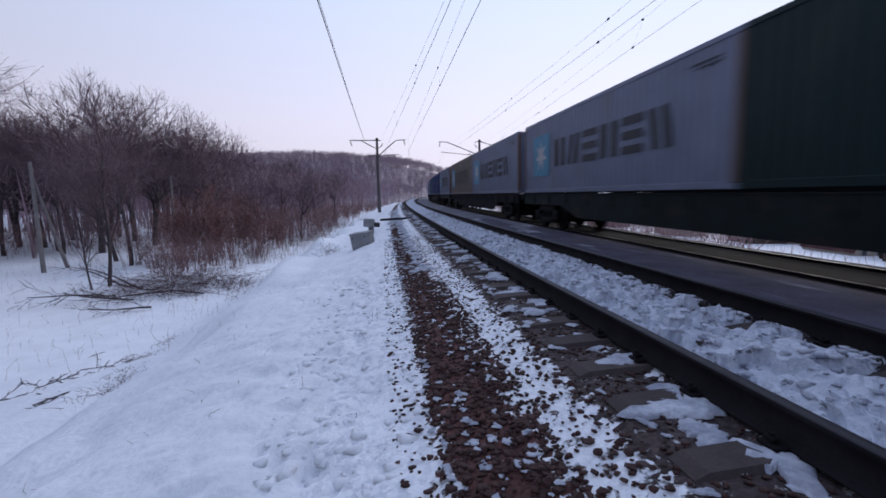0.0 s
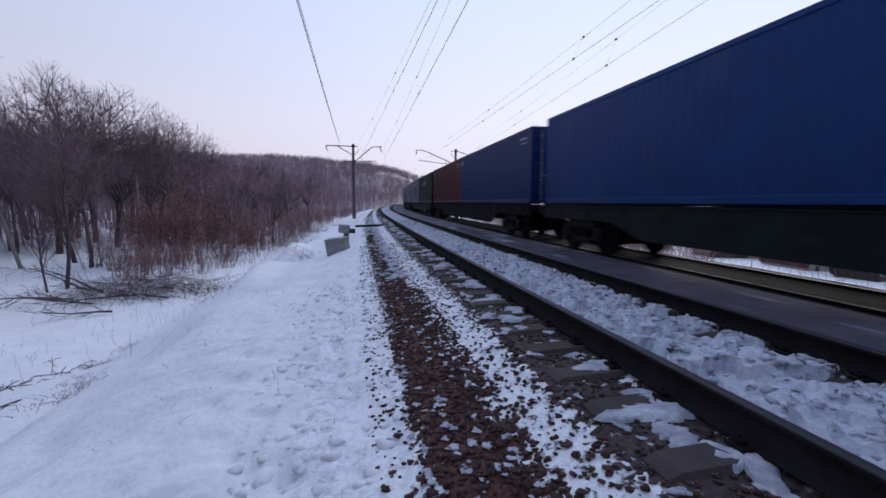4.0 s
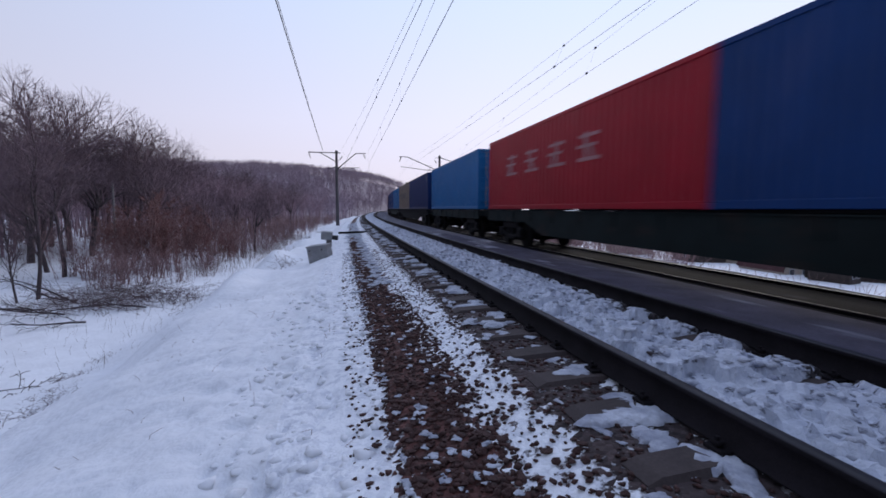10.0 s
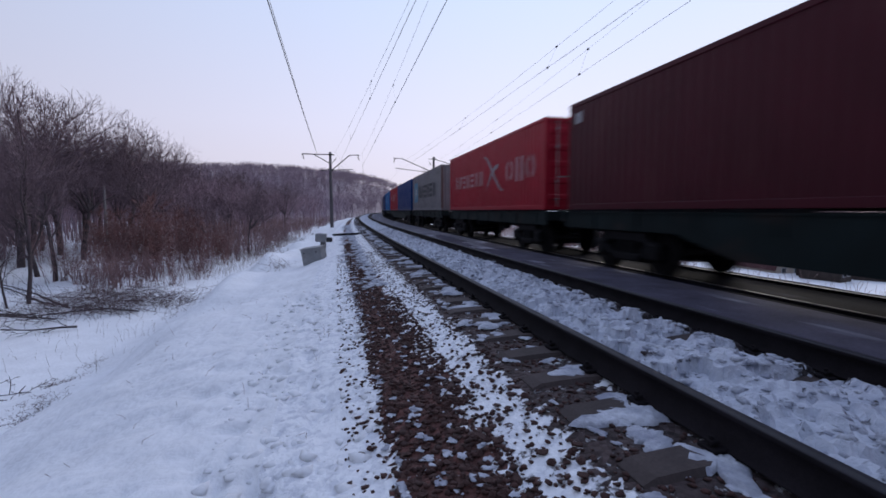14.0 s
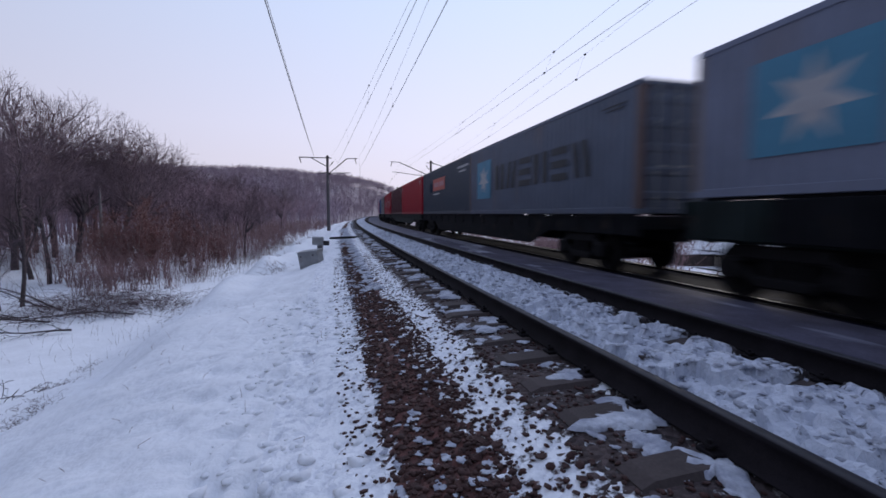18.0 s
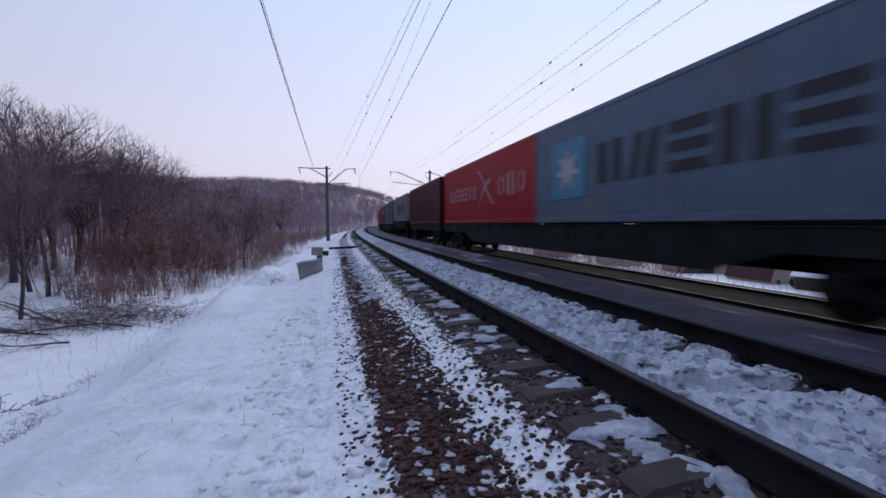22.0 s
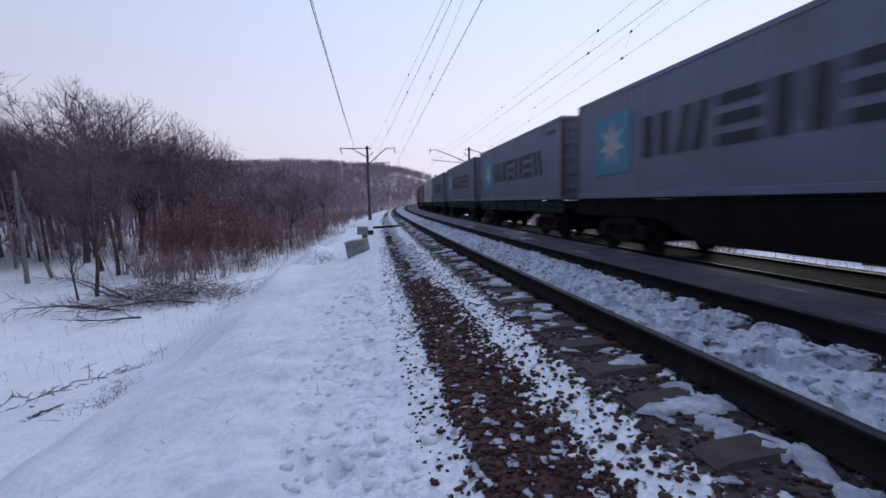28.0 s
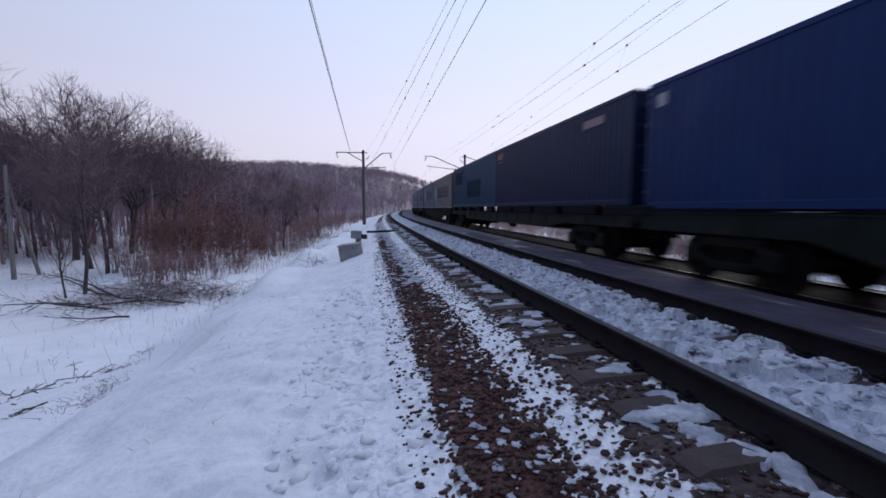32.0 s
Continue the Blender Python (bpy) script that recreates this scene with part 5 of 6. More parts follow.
def brush_tree(seed, h, wide, limbs, twigs, r_trunk, r_limb, r_twig, low=0.35):
    """A light bare tree for the wood: a trunk, rising limbs and a rounded haze of twigs."""
    q = random.Random(seed)
    trunk = [(Vector((0, 0, -0.4)), Vector((q.gauss(0, 0.2), q.gauss(0, 0.2), h * 0.45)), r_trunk, r_trunk * 0.7, 0)]
    top = trunk[0][1]
    trunk.append((top, top + Vector((q.gauss(0, 0.3), q.gauss(0, 0.3), h * 0.35)), r_trunk * 0.7, r_trunk * 0.25, 0))
    ends, fine = [], []
    for i in range(limbs):
        z = h * q.uniform(low, 0.75)
        a, out = q.uniform(0, 6.28), wide * q.uniform(0.35, 1.0)
        p = Vector((0, 0, z))
        e = Vector((math.cos(a) * out, math.sin(a) * out, z + (h - z) * q.uniform(0.35, 0.85)))
        m = p.lerp(e, 0.5) + Vector((q.gauss(0, 0.2), q.gauss(0, 0.2), -0.06 * h))
        fine += [(p, m, r_limb, r_limb, 9), (m, e, r_limb * 0.8, r_limb, 9)]
        ends += [(m, e)]
    for i in range(twigs):
        m, e = ends[q.randrange(len(ends))]
        p = m.lerp(e, q.random())
        d = Vector((q.gauss(0, 1), q.gauss(0, 1), q.gauss(0.75, 0.6))).normalized()
        fine.append((p, p + d * q.uniform(0.06, 0.16) * h, r_twig, r_twig, 9))
    return prisms(trunk + fine, 3, 0.004, 5)


rnd = random.Random(5)
MIDK = [brush_tree(50 + i, rnd.uniform(9.5, 11.5), 2.9, 12, 210, 0.16, 0.035, 0.013) for i in range(8)]
FARK = [brush_tree(80 + i, rnd.uniform(9.0, 10.5), 3.0, 9, 58, 0.15, 0.06, 0.036, 0.3) for i in range(8)]
mid, far = [], []
while len(mid) < 820:
    x, y = rnd.uniform(-95, 6), rnd.uniform(22, 165)
    lat = RAD - math.hypot(XC + RAD - x, y)
    if lat > -13 - 0.02 * y or (x > -30 and y < 56) or math.hypot(x, y) < 56:
        continue
    mid.append((x, y, rnd.randrange(8), rnd.uniform(0.7, 1.0), rnd.uniform(0, 6.28)))
while len(far) < 6000:
    az, d = rnd.uniform(-62, 13), 125 + 395 * rnd.random() ** 0.8
    x, y = d * math.sin(radians(az)), d * math.cos(radians(az))
    lat = RAD - math.hypot(XC + RAD - x, y)
    if lat > -11:
        continue
    far.append((x, y, rnd.randrange(8), rnd.uniform(0.9, 1.12), rnd.uniform(0, 6.28)))
# both woods wear the pale twig colours that stand in for haze
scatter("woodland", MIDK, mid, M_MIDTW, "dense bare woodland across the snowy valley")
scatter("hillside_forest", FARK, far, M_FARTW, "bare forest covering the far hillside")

# undergrowth below the trees, thick along the wood's edge
BUSHK = [brush_tree(120 + i, rnd.uniform(2.4, 3.6), 1.3, 10, 90, 0.02, 0.012, 0.007, 0.05) for i in range(6)]
low = []
while len(low) < 760:
    s = 36 + 110 * rnd.random() ** 1.5
    q = np.interp(s, [36, 40, 55, 82, 150], [-17.0, -15.6, -12.4, -11.4, -11.2]) - 36 * rnd.random() ** 1.4
    x, y, _ = on_line(s, q)
    if x < -16.5 and y < 46:
        continue
    low.append((x, y, rnd.randrange(6), rnd.uniform(0.7, 1.5), rnd.uniform(0, 6.28)))
scatter("undergrowth", BUSHK, low, M_BRUSH, "brown leafless undergrowth below the trees", "undergrowth")

# ---- loose stones and lumps of snow on the track bed ----
def lump_kinds(seed, n, rough, flat):
    out = []
    for i in range(n):
        rs = np.random.RandomState(seed + i)
        bm = bmesh.new()
        bmesh.ops.create_icosphere(bm, subdivisions=1, radius=1.0)
        v = np.array([q.co for q in bm.verts])
        f = np.array([[q.index for q in fc.verts] for fc in bm.faces])
        bm.free()
        v = v * (1 + rs.uniform(-rough, rough, (len(v), 1))) * rs.uniform(0.7, 1.2, 3) * np.array([1, 1, flat])
        out.append((v, f))
    return out


def strew(name, kinds, places, material, label, category, smooth=False):
    vs, fs, n = [], [], 0
    for s, lat, z, r, turn, k in places:
        v, f = kinds[k % len(kinds)]
        x, y, z = on_line(s, lat, z)
        c, q = math.cos(turn) * r, math.sin(turn) * r
        vs.append(np.stack([v[:, 0] * c - v[:, 1] * q + x, v[:, 0] * q + v[:, 1] * c + y, v[:, 2] * r + z], 1))
        fs.append(f + n)
        n += len(v)
    return tagged(raw(name, np.concatenate(vs), np.concatenate(fs), material, smooth=smooth), label, category, kind="stuff")


rnd = random.Random(11)
STONES, LUMPS = lump_kinds(100, 8, 0.48, 0.50), lump_kinds(200, 8, 0.45, 0.42)


def stone_places(n, s0, s1, lat0, lat1, r0, r1, power=1.6):
    ss = [s0 + (s1 - s0) * rnd.random() ** power for _ in range(n)]
    ll = [rnd.uniform(lat0, lat1) for _ in range(n)]
    zz = ground_z(np.array(ss), np.array(ll))
    return [(s, q, z + 0.004, rnd.uniform(r0, r1), rnd.uniform(0, 6.28), rnd.randrange(8)) for s, q, z in zip(ss, ll, zz)]


strew("ballast_stones", STONES, stone_places(6600, -4.0, 20, -2.34, -1.88, 0.010, 0.029) + stone_places(2300, -4.0, 7, -1.95, -1.70, 0.010, 0.028, 1.1) + stone_places(800, -4.0, 16, -2.62, -2.38, 0.008, 0.026) + stone_places(1900, -4.0, 14, -1.80, -1.36, 0.007, 0.024) + stone_places(2600, -4.0, 14, -1.36, -0.84, 0.009, 0.024), M_ROCK, "loose brown ballast stones beside the sleepers", "ballast stones")


STONE_MESHES = []
for v, f in STONES:
    me = bpy.data.meshes.new("stone")
    me.from_pydata([tuple(q) for q in v], [], [tuple(int(j) for j in q) for q in f])
    me.materials.append(M_ROCK)
    STONE_MESHES.append(me)
for st, q, z, r, turn, k in stone_places(300, 0.9, 3.6, -2.45, -1.40, 0.014, 0.032, 1.3):
    o = new("stone", STONE_MESHES[k])
    o.parent = GROUND
    x, y, _ = on_line(st, q)
    o.matrix_basis = pose(x, y, z + 0.006, 0, 0, math.degrees(turn)) @ Matrix.Scale(r, 4)


def patch_kinds(seed, n):
    """Thin melting patches of snow: ragged outline, domed, soft edge."""
    out = []
    for i in range(n):
        rs = np.random.RandomState(seed + i)
        ph = rs.uniform(0, 6.28, 5)
        v, f, m = [(0, 0, 0.12)], [], 30
        for ring, (k, z) in enumerate(((0.35, 0.12), (0.65, 0.11), (0.88, 0.07), (1.0, -0.06))):
            for j in range(m):
                q = 2 * math.pi * j / m
                r = k * (1 + 0.30 * math.sin(2 * q + ph[0]) + 0.18 * math.sin(3 * q + ph[1]) + 0.14 * math.sin(5 * q + ph[2]) + 0.08 * math.sin(9 * q + ph[3]) + rs.uniform(-0.07, 0.07))
                v.append((r * math.cos(q), r * math.sin(q) * 0.7, z + rs.uniform(-0.035, 0.035)))
        for j in range(m):
            f.append((0, 1 + j, 1 + (j + 1) % m, 0))
        fq = [(1 + r * m + j, 1 + (r + 1) * m + j, 1 + (r + 1) * m + (j + 1) % m, 1 + r * m + (j + 1) % m) for r in range(3) for j in range(m)]
        tri = [(a, b, c) for a, b, c, _ in f] + [(a, b, c) for a, b, c, d in fq] + [(a, c, d) for a, b, c, d in fq]
        out.append((np.array(v, float), np.array(tri)))
    return out


PATCHES = patch_kinds(400, 8)
lum = []
for i in range(70):
    s0 = -1.6 + 0.545 * (i - 6.5)
    for j in range(rnd.randrange(2, 6)):
        lum.append((s0 + 0.27 + rnd.gauss(0, 0.10), -0.90 - abs(rnd.gauss(0.03, 0.11)), -0.206 + rnd.uniform(-0.010, 0.012), rnd.uniform(0.04, 0.20), rnd.gauss(0, 0.4), rnd.randrange(8)))
    for j in range(rnd.randrange(1, 5)):
        lum.append((s0 + rnd.gauss(0, 0.2), -1.12 - abs(rnd.gauss(0.03, 0.14)), -0.212, rnd.uniform(0.015, 0.06), rnd.uniform(0, 6.28), rnd.randrange(8)))
for i in range(420):
    s0 = 8.0 + 36 * rnd.random() ** 1.3
    q = rnd.uniform(-2.42, -1.78) if i % 3 == 0 else rnd.uniform(-1.98, -1.74)
    lum.append((s0, q, float(ground_z(np.array([s0]), np.array([q]))[0]) + 0.004, rnd.uniform(0.03, 0.07) + 0.005 * min(s0, 25), rnd.uniform(0, 6.28), rnd.randrange(8)))
for i in range(16, 120):
    for j in range(3):
        lum.append((-1.6 + 0.545 * (i - 6.5) + 0.27 + rnd.gauss(0, 0.04), rnd.uniform(-1.36, -0.86), -0.204 + rnd.uniform(-0.006, 0.01), rnd.uniform(0.05, 0.115), rnd.gauss(0, 0.25), rnd.randrange(8)))
for i in range(750):
    s0, q = -4.0 + 20 * rnd.random() ** 1.5, rnd.uniform(-2.35, -1.8)
    lum.append((s0, q, float(ground_z(np.array([s0]), np.array([q]))[0]) + 0.012, rnd.uniform(0.010, 0.042), rnd.uniform(0, 6.28), rnd.randrange(8)))
strew("snow_patches", PATCHES, lum, M_SNOWR, "melting snow patches between sleeper ends and stones", "snow", True)
lum = [(s, q, z - 0.003, rnd.uniform(0.010, 0.046), rnd.uniform(0, 6.28), rnd.randrange(8)) for s, q, z, *_ in stone_places(4200, -4.0, 26, -0.62, 0.62, 1, 1)]
strew("snow_clods", LUMPS, lum, M_SNOWR, "broken clods of frozen snow between the rails", "snow")
lum = [(s, q, z - 0.012, rnd.uniform(0.02, 0.07), rnd.uniform(0, 6.28), rnd.randrange(8)) for s, q, z, *_ in stone_places(1100, -4.0, 9, -3.6, -2.35, 1, 1)]
strew("snow_crumbs", LUMPS, lum, M_SNOW, "crumbs of trodden snow on the path", "snow", True)

# ---- things beside the line ----
def trackside_box():
    """A tilted sheet-metal cable box, half sunk in the snow."""
    t = tagged(new("cable_box"), "tilted grey sheet-metal cable box sunk in snow", "cable box")
    bm = bmesh.new()
    box(bm, (0, 0, 0.51), (0.74, 0.46, 1.02), bevel=0.02)
    part("body", bm, M_GALV, t)
    bm = bmesh.new()
    box(bm, (0, 0, 1.035), (0.78, 0.50, 0.035), bevel=0.012)
    part("lid", bm, M_GALV, t)
    for x in (-0.24, 0.22):
        bm = bmesh.new()
        rod(bm, (x, -0.25, 0.90), (x, -0.275, 0.90), 0.028, n=8)
        part("bolt", bm, M_IRON, t)
    t.matrix_basis = pose(-0.50, 16.2, -1.33, 5, -8, -24)
    return t


def relay_post():
    t = tagged(new("relay_post"), "low concrete relay post with a boxed head", "relay post")
    bm = bmesh.new()
    box(bm, (0, 0, 0.35), (0.22, 0.22, 0.70), bevel=0.02)
    part("post", bm, M_POLE, t)
    bm = bmesh.new()
    box(bm, (-0.10, 0, 0.80), (0.46, 0.34, 0.36), bevel=0.03)
    part("head", bm, M_GALV, t)
    bm = bmesh.new()
    box(bm, (0.26, 0.02, 0.72), (0.24, 0.2, 0.2), bevel=0.02)
    part("junction_box", bm, M_IRON, t)
    t.matrix_basis = pose(-0.40, 20.1, -1.0, 0, 3, -8)
    return t


trackside_box()
relay_post()
bm = bmesh.new()
box(bm, (0, 0, 0), (1.75, 0.22, 0.11), bevel=0.02)
tagged(part("timber_baulk", bm, M_BOGIE), "dark old timber baulk lying across the ballast", "timber").matrix_basis = pose(0.92, 24.1, -0.27, 0, -2, -4)


def power_pole(x, y, h, strut=None, label=""):
    t = tagged(new("power_pole"), label, "power pole", "wooden power poles")
    z = zg(x, y)
    bm = bmesh.new()
    rod(bm, (0, 0, -0.3), (0.05, 0, h), 0.15, 0.10, n=10)
    part("pole", bm, M_WOODP, t)
    if strut:
        bm = bmesh.new()
        rod(bm, (strut[0] - x, strut[1] - y, -0.3), (0.08, 0, h * 0.86), 0.13, 0.10, n=10)
        part("strut", bm, M_WOODP, t)
        bm = bmesh.new()
        rod(bm, (-0.2, 0, h * 0.86), (0.25, 0, h * 0.86), 0.03, n=6)
        part("clamp", bm, M_IRON, t)
    t.matrix_basis = pose(x, y, z)
    return t


power_pole(-23.5, 34.2, 7.7, (-23.3, 36.4), "grey wooden power pole with a slanting strut")
power_pole(-21.0, 48.9, 7.4, None, "thin grey wooden pole among the trees")


# ---- scrub, brush and grass in the valley ----
def shrub(seed, n, h, leaves):
    """A leafy sapling clump: many stems, each with dead leaves."""
    r = random.Random(seed)
    segs, lv, lf = [], [], []
    for i in range(n):
        a, d = r.uniform(0, 6.28), r.uniform(0, 0.9)
        base = Vector((math.cos(a) * d, math.sin(a) * d, 0))
        top = base + Vector((r.gauss(0, 0.5), r.gauss(0, 0.5), h * r.uniform(0.5, 1.0)))
        midp = base.lerp(top, 0.5) + Vector((r.gauss(0, 0.15), r.gauss(0, 0.15), 0))
        segs += [(base, midp, 0.022, 0.015, 0), (midp, top, 0.015, 0.006, 0)]
        for j in range(7):
            p = base.lerp(top, r.uniform(0.25, 1.0))
            e = p + Vector((r.gauss(0, 0.4), r.gauss(0, 0.4), r.uniform(0.1, 0.5)))
            segs.append((p, e, 0.008, 0.004, 1))
            for k in range(leaves):
                q = p.lerp(e, r.random()) + Vector((r.gauss(0, 0.06), r.gauss(0, 0.06), r.gauss(0, 0.06)))
                u = Vector((r.gauss(0, 1), r.gauss(0, 1), r.gauss(0, 1))).normalized() * r.uniform(0.035, 0.06)
                w = u.cross(Vector((r.gauss(0, 1), r.gauss(0, 1), r.gauss(0, 1)))).normalized() * r.uniform(0.022, 0.04)
                b = len(lv)
                lv += [q - u * 0.5, q + w, q + u * 0.6, q - w]
                lf.append((b, b + 1, b + 2, b + 3))
    return segs, lv, lf


def make_shrub(seed, n, h, leaves, leaf_mat, label):
    segs, lv, lf = shrub(seed, n, h, leaves)
    t = tagged(new("shrub"), label, "shrub", "valley shrubs")
    v, f = prisms(segs, 3, 0.008)
    tagged(raw("stem_clump", v, f, M_BRUSH, t), kind="stuff")
    if lv:
        tagged(raw("leaf_mass", lv, lf, leaf_mat, t), kind="stuff")
    return t


RED = make_shrub(1, 20, 4.4, 38, M_REDB, "russet oak sapling clump with withered leaves")
BRN = make_shrub(2, 22, 3.0, 3, M_BRUSH, "brown leafless scrub thicket at the wood's edge")
rnd = random.Random(21)
first = {0: True, 1: True}
for i, (x, y, k, sc) in enumerate([(-15.2, 37.5, 0, 1.2), (-12.8, 37.0, 0, 1.35), (-14.0, 40.2, 0, 1.45), (-11.2, 40.5, 0, 1.15), (-17.2, 40.0, 0, 1.2), (-9.8, 43.5, 0, 0.9), (-13.0, 45.0, 0, 1.2),
                                   (-16.2, 34.4, 1, 0.9), (-14.2, 33.4, 1, 0.8), (-12.2, 34.2, 1, 0.8), (-18.4, 36.2, 1, 1.0), (-10.0, 38.2, 1, 0.9), (-8.9, 46.5, 1, 1.0), (-10.6, 49.0, 1, 1.2), (-8.2, 52.5, 1, 1.0), (-11.4, 54.0, 1, 1.3),
                                   (-7.8, 58.0, 1, 1.0), (-10.2, 60.0, 1, 1.3), (-7.0, 64.0, 1, 1.0), (-9.2, 67.0, 1, 1.2), (-15.5, 49.0, 1, 1.4), (-6.6, 72.0, 1, 1.1), (-8.5, 76.0, 1, 1.3),
                                   (-12.5, 58.0, 1, 1.5), (-14.5, 63.0, 1, 1.6), (-12.9, 29.6, 1, 0.75), (-11.6, 30.8, 1, 0.85), (-14.2, 30.6, 1, 0.8), (-10.4, 32.4, 1, 0.8), (-13.4, 32.0, 1, 0.95), (-9.4, 34.6, 1, 0.7), (-38.5, 31.0, 0, 1.0), (-35.5, 30.0, 0, 0.9)]):
    src = RED if k == 0 else BRN
    t = src if first[k] else copy_thing(src, Matrix.Identity(4))
    first[k] = False
    stand(t, x, y, (i * 79) % 360, sc)


def fallen_branch(x, y, length, turn, seed, r0=0.05, tilt=82, lift=0.12):
    t = tagged(new("fallen_branch"), "bare forked branch lying on the snow", "branch", "fallen branches")
    g = grow(seed, length, 0.8, 2, r0, (1, 2), 0.1, 0.10)
    v, f = prisms([q for q in g if q[4] == 0], 5, 0.012)
    raw("limb", v, f, M_BARK, t)
    v, f = prisms([q for q in g if q[4] > 0], 3, 0.008)
    tagged(raw("twig_fan", v, f, M_BARK, t), kind="stuff")
    t.matrix_basis = pose(x, y, zg(x, y) + lift, tilt, 0, turn)


for i, (x, y, ln, turn) in enumerate([(-13.6, 24.4, 3.4, -60), (-12.2, 23.2, 3.0, -75), (-10.6, 21.6, 2.4, -70), (-12.8, 25.4, 3.2, -110), (-11.0, 24.8, 3.0, -50), (-9.2, 24.0, 2.6, -95), (-13.9, 26.4, 2.8, -85), (-9.8, 26.2, 2.8, -120)]):
    fallen_branch(x, y, ln, turn, 300 + i)
for i, (x, y, ln, turn) in enumerate([(-8.1, 12.1, 1.9, 84), (-8.5, 11.6, 0.9, 70), (-6.42, 9.6, 0.5, -25), (-9.0, 11.0, 1.0, 100), (-7.6, 10.4, 0.8, 60), (-8.6, 13.4, 1.2, 95)]):
    fallen_branch(x, y, ln, turn, 330 + i, 0.013, 86, 0.03)


def twig_field(name, label, category, material, n, place, hmin, hmax, lean, r):
    """Thin upright stalks."""
    q = random.Random(len(name) * 7 + n)
    segs = []
    for _ in range(n):
        x, y = place(q)
        z = zg(x, y) - 0.03
        h = q.uniform(hmin, hmax)
        a = Vector((x, y, z))
        m = a + Vector((q.gauss(0, lean) * h * 0.4, q.gauss(0, lean) * h * 0.4, h * 0.55))
        b = m + Vector((q.gauss(0, lean) * h, q.gauss(0, lean) * h, h * 0.45))
        segs += [(a, m, r, r * 0.8, 0), (m, b, r * 0.8, r * 0.4, 0)]
    v, f = prisms(segs, 3, 0.0015)
    return tagged(raw(name, v, f, material), label, category, kind="stuff")


def around(spots, sx, sy):
    return lambda q: (lambda p: (p[0] + q.gauss(0, sx), p[1] + q.gauss(0, sy)))(spots[q.randrange(len(spots))])


def from_line(q, s0, s1, l0, l1):
    x, y, _ = on_line(q.uniform(s0, s1), q.uniform(l0, l1))
    return x, y


twig_field("brush_pile", "heap of cut brushwood partly under snow", "brushwood", M_PILE, 800, around([(-12.5, 25.2), (-11.0, 25.0), (-9.6, 25.6), (-13.4, 26.6), (-8.9, 26.4), (-11.6, 27.6)], 1.1, 1.1), 0.15, 0.8, 1.6, 0.010)
twig_field("dry_grass", "dry grass stalks poking through valley snow", "dry grass", M_GRASS, 1500, lambda q: from_line(q, 12, 60, -34, -9), 0.15, 0.7, 0.25, 0.004)
twig_field("edge_grass", "pale dry grass along the wood's edge", "dry grass", M_GRASS, 1600, lambda q: from_line(q, 34, 85, -14.5, -10.5), 0.2, 0.9, 0.2, 0.007)
twig_field("tufts", "dark frozen tufts along the ditch", "dry grass", M_PILE, 240, around([on_line(q, -8.4)[:2] for q in (9.0, 9.5, 10.0, 10.3, 9.7)] + [on_line(13.2, -9.6)[:2], on_line(16.5, -10.6)[:2]], 0.18, 0.34), 0.03, 0.18, 0.9, 0.0045)
twig_field("crest_tufts", "dry tufts on the snowy crest of the bank", "dry grass", M_PILE, 260, around([on_line(q, l)[:2] for q, l in ((31, -5.3), (36, -5.0), (42, -5.2), (23, -5.6), (17.2, -4.7))], 0.25, 0.6), 0.05, 0.30, 0.8, 0.006)
twig_field("path_stalks", "stray dry stalks in the path's snow", "dry grass", M_BRUSH, 90, lambda q: from_line(q, 1.0, 12, -5.6, -2.5), 0.04, 0.13, 0.5, 0.0022)

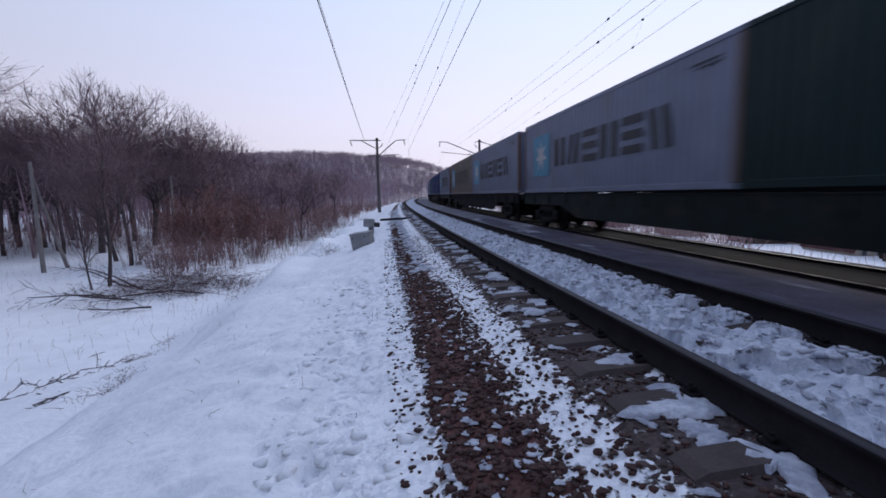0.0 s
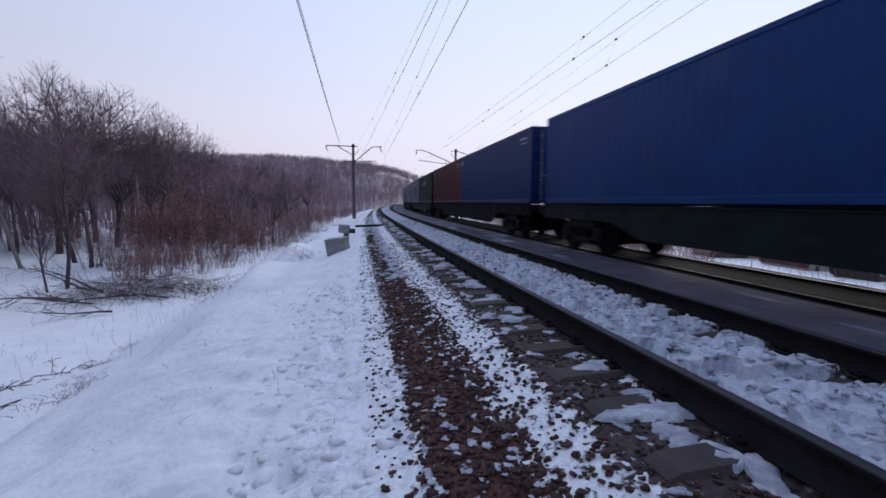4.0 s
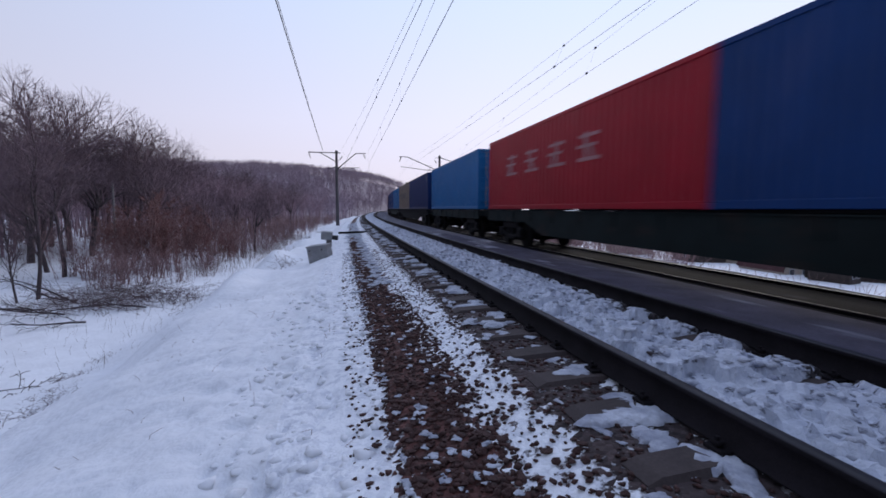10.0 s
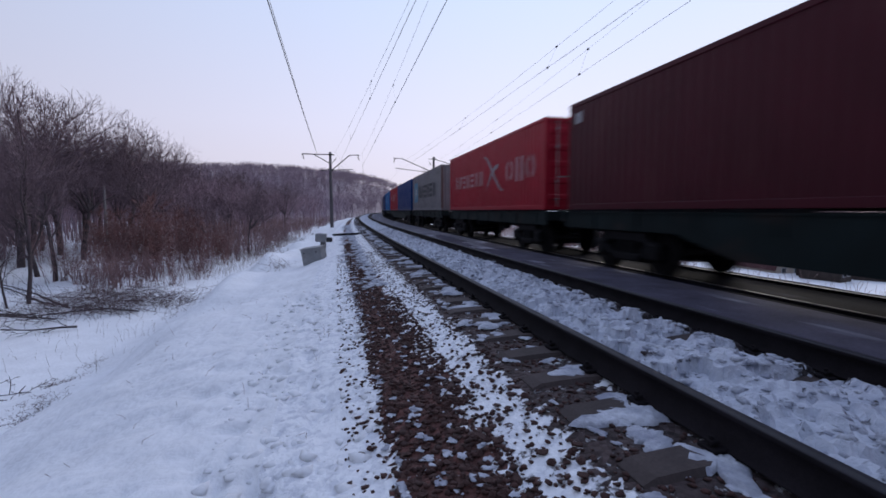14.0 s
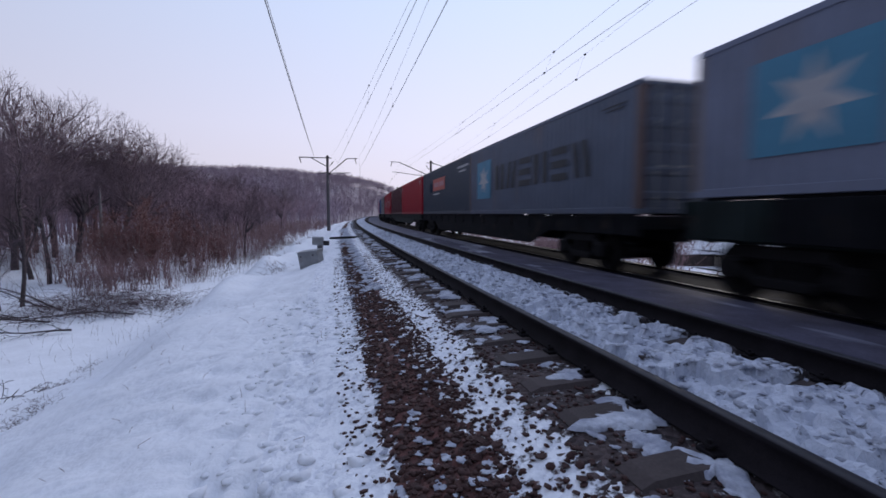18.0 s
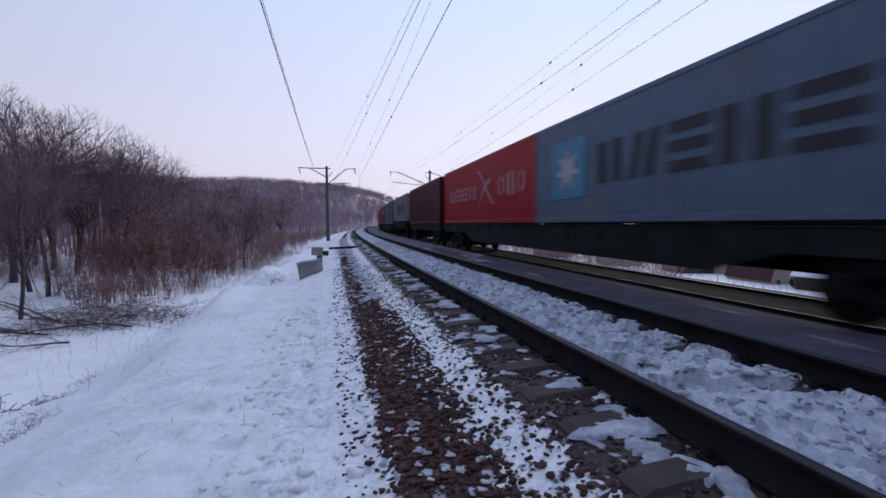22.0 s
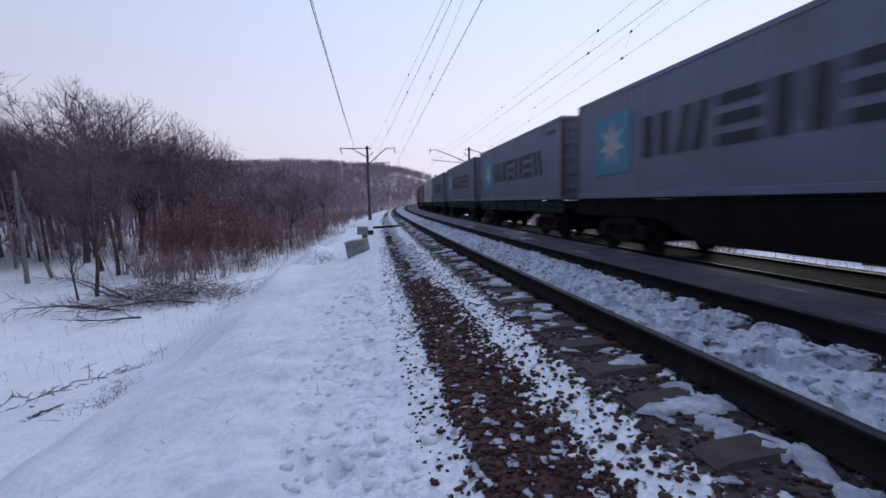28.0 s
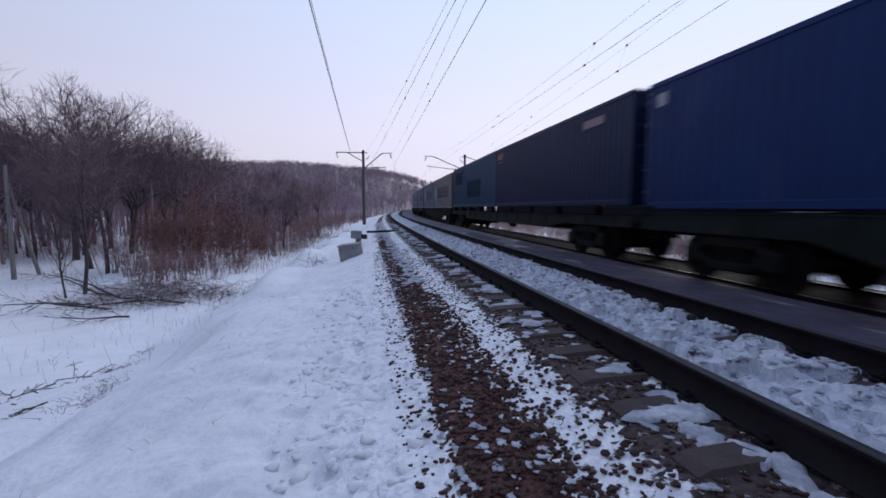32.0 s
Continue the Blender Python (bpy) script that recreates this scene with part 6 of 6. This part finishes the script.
# ---- the village below the line on the other side ----
def house(x, y, turn, w, l, h, rise, wall_m, roof_m, gambrel, label):
    """A small house on a plinth; the ridge lies along its length."""
    t = tagged(new("house"), label, "house", "village houses")
    bm = bmesh.new()
    prof = [(-w / 2, 0), (-w / 2, h)] + ([(-w * 0.36, h + rise * 0.62)] if gambrel else []) + [(0, h + rise)] + ([(w * 0.36, h + rise * 0.62)] if gambrel else []) + [(w / 2, h), (w / 2, 0)]
    a = [bm.verts.new((px, -l / 2, z)) for px, z in prof]
    b = [bm.verts.new((px, l / 2, z)) for px, z in prof]
    bm.faces.new(a)
    bm.faces.new(b[::-1])
    for i in range(len(prof) - 1):
        bm.faces.new((a[i + 1], a[i], b[i], b[i + 1]))
    part("wall", bm, wall_m, t)
    k = len(prof)
    for i in range(1, k - 2):
        (x0, z0), (x1, z1) = prof[i], prof[i + 1]
        up = Vector((-(z1 - z0), 0, x1 - x0)).normalized()
        if up.z < 0:
            up = -up
        ov = Vector((x1 - x0, 0, z1 - z0)).normalized() * 0.25
        p0, p1 = Vector((x0, 0, z0)), Vector((x1, 0, z1))
        if i == 1:
            p0 = p0 - ov
        if i == k - 3:
            p1 = p1 + ov
        lower = gambrel and i in (1, k - 3)
        for nm, lo, hi, m in (("roof_slope", 0.004, 0.06, roof_m), ("roof_snow", 0.06, 0.20, M_SNOW))[:1 if lower else 2]:
            bm = bmesh.new()
            vs = [bm.verts.new(p + up * o + Vector((0, sy * (l / 2 + 0.3), 0))) for sy in (-1, 1) for p, o in ((p0, lo), (p1, lo), (p1, hi), (p0, hi))]
            for q in ((0, 1, 2, 3), (7, 6, 5, 4), (0, 4, 5, 1), (1, 5, 6, 2), (2, 6, 7, 3), (3, 7, 4, 0)):
                bm.faces.new([vs[j] for j in q])
            bmesh.ops.recalc_face_normals(bm, faces=bm.faces)
            part(nm, bm, m, t)
    for sy in (-1, 1):
        for px in (-w * 0.2, w * 0.2):
            bm = bmesh.new()
            box(bm, (px, sy * (l / 2 + 0.02), h * 0.62), (0.75, 0.08, 0.95), bevel=0.01)
            wd = part("window", bm, M_MARKW, t)
            bm = bmesh.new()
            box(bm, (px, sy * (l / 2 + 0.05), h * 0.62), (0.58, 0.05, 0.78))
            part("pane", bm, M_GLASS, wd)
    bm = bmesh.new()
    box(bm, (w / 2 + 0.03, l * 0.2, 1.0), (0.08, 0.9, 2.0), bevel=0.01)
    part("door", bm, M_WOODP, t)
    bm = bmesh.new()
    box(bm, (w * 0.18, -l * 0.15, h + rise * 0.9), (0.45, 0.45, 1.1), bevel=0.02)
    part("chimney", bm, M_BRICK, t)
    t.matrix_basis = pose(x, y, zg(x, y) - 0.15, 0, 0, turn)
    return t


M_GLASS = mat("dark_window_glass", (0.03, 0.035, 0.045), 0.15, var=0.1, bump=0)
M_BRICK = mat("chimney_brick", (0.22, 0.11, 0.09), 0.9, var=0.3, scale=6, fine=40)
M_WINE = mat("wine_red_boards", (0.085, 0.022, 0.026), 0.8, var=0.3, scale=2, fine=20, bump=0.3)
M_CREAM = mat("cream_boards", (0.42, 0.36, 0.30), 0.8, var=0.2, scale=2, fine=20, bump=0.3)
M_LOGS = mat("dark_log_wall", (0.075, 0.055, 0.048), 0.9, var=0.4, scale=3, fine=24, bump=0.4)
M_SLATE = mat("old_slate_roof", (0.10, 0.10, 0.11), 0.85, var=0.3, scale=2, fine=20)
house(59.6, 48.6, -6, 4.8, 7.2, 0.8, 3.0, M_CREAM, M_WINE, True, "wine-red gambrel-roofed house with snow on top")
for x, y, turn, w, l, h, rs, m, lab in ((58, 37, 20, 5, 7, 2.2, 1.8, M_LOGS, "dark log house under a snowy roof"), (66, 44, 70, 5, 8, 2.3, 2.0, M_LOGS, "dark log house under a snowy roof"), (55, 27, 30, 4, 5, 2.0, 1.4, M_LOGS, "small dark shed under snow"),
                                        (63, 29, 80, 5, 7, 2.2, 1.9, M_CREAM, "cream boarded house with a snowy roof"), (74, 35, 10, 6, 8, 2.4, 2.2, M_LOGS, "dark log house under a snowy roof"), (70, 20, 50, 5, 7, 2.2, 1.8, M_WINE, "wine-red boarded house with a snowy roof"), (80, 52, 35, 6, 8, 2.4, 2.0, M_CREAM, "cream boarded house with a snowy roof"),
                                        (57, 56, 60, 5, 7, 2.2, 1.8, M_LOGS, "dark log house under a snowy roof"), (46, 62, 15, 5, 7, 2.2, 1.8, M_CREAM, "cream boarded house with a snowy roof"), (44, 80, 40, 5, 8, 2.2, 1.9, M_LOGS, "dark log house under a snowy roof"), (88, 30, 25, 6, 9, 2.6, 2.2, M_LOGS, "dark log house under a snowy roof"), (60, 10, 65, 5, 7, 2.2, 1.8, M_LOGS, "dark log house under a snowy roof"),
                                        (72, 66, 20, 6, 8, 2.4, 2.0, M_WINE, "wine-red boarded house with a snowy roof"), (52.5, 50.8, 30, 5, 7, 2.2, 1.9, M_CREAM, "cream boarded house with a snowy roof"), (61, 46, 75, 5, 8, 2.3, 2.0, M_LOGS, "dark log house under a snowy roof"), (62, 57, 10, 5, 7, 2.3, 2.0, M_LOGS, "dark log house under a snowy roof"), (72, 58, 55, 6, 8, 2.4, 2.1, M_WINE, "wine-red boarded house with a snowy roof"), (49, 51, 80, 5, 6, 2.2, 1.8, M_LOGS, "dark log house under a snowy roof"), (70, 45, 20, 6, 8, 2.4, 2.1, M_CREAM, "cream boarded house with a snowy roof"), (55, 38.5, 12, 4.6, 6, 2.0, 2.4, M_LOGS, "dark log house under a steep snowy roof"), (48, 33, 15, 3, 4, 1.9, 1.1, M_LOGS, "small dark shed under snow"), (66, 36, 35, 3, 4, 1.9, 1.1, M_LOGS, "small dark shed under snow")):
    house(x * 1.2, y * 1.2, turn, w, l, h, rs, m, M_SLATE, False, lab)


def fence(x0, y0, x1, y1):
    t = tagged(new("fence"), "weathered wooden plank fence in the snow", "fence", "village fences")
    n = int(math.hypot(x1 - x0, y1 - y0) / 0.5)
    z0 = zg((x0 + x1) / 2, (y0 + y1) / 2)
    a = math.degrees(math.atan2(y1 - y0, x1 - x0))
    bm = bmesh.new()
    box(bm, (0, 0, 0), (0.47, 0.03, 1.3))
    me = bpy.data.meshes.new("board")
    bm.to_mesh(me)
    bm.free()
    me.materials.append(M_LOGS)
    for i in range(n):
        o = new("board", me)
        o.parent = t
        o.matrix_basis = pose(i * 0.5, 0, 0.6)
    t.matrix_basis = pose(x0, y0, z0, 0, 0, a)


fence(58, 43, 66, 35)
fence(65, 55, 74, 49)
fence(62, 41, 72, 29)
rnd = random.Random(31)
vil = []
while len(vil) < 420:
    x, y = rnd.uniform(30, 165), rnd.uniform(0, 170)
    lat = RAD - math.hypot(XC + RAD - x, y)
    if lat < 34 or (lat < 82 and rnd.random() < 0.86) or (math.hypot(x, y) < 75 and 43 < math.degrees(math.atan2(x, y)) < 62):
        continue
    vil.append((x, y, rnd.randrange(8), rnd.uniform(0.5, 0.8) if lat < 82 else rnd.uniform(0.9, 1.25), rnd.uniform(0, 6.28)))
belt = []
while len(belt) < 330:
    s, q = rnd.uniform(26, 140), rnd.uniform(20, 40)
    x, y, _ = on_line(s, q)
    if math.degrees(math.atan2(x, y)) > 43.5:
        continue
    belt.append((x, y, rnd.randrange(5), rnd.uniform(1.3, 2.3), rnd.uniform(0, 6.28)))
scatter("scrub_belt", BUSHK, belt, M_BRUSH, "belt of brown leafless scrub below the line", "scrub")
scatter("village_trees", MIDK, vil, M_TWIG, "bare garden trees around the snowy village")
twig_field("slope_scrub", "brown scrub on the slope below the line", "scrub", M_BRUSH, 900, lambda q: from_line(q, 14, 110, 18, 46), 0.5, 2.2, 0.2, 0.02)


motions()
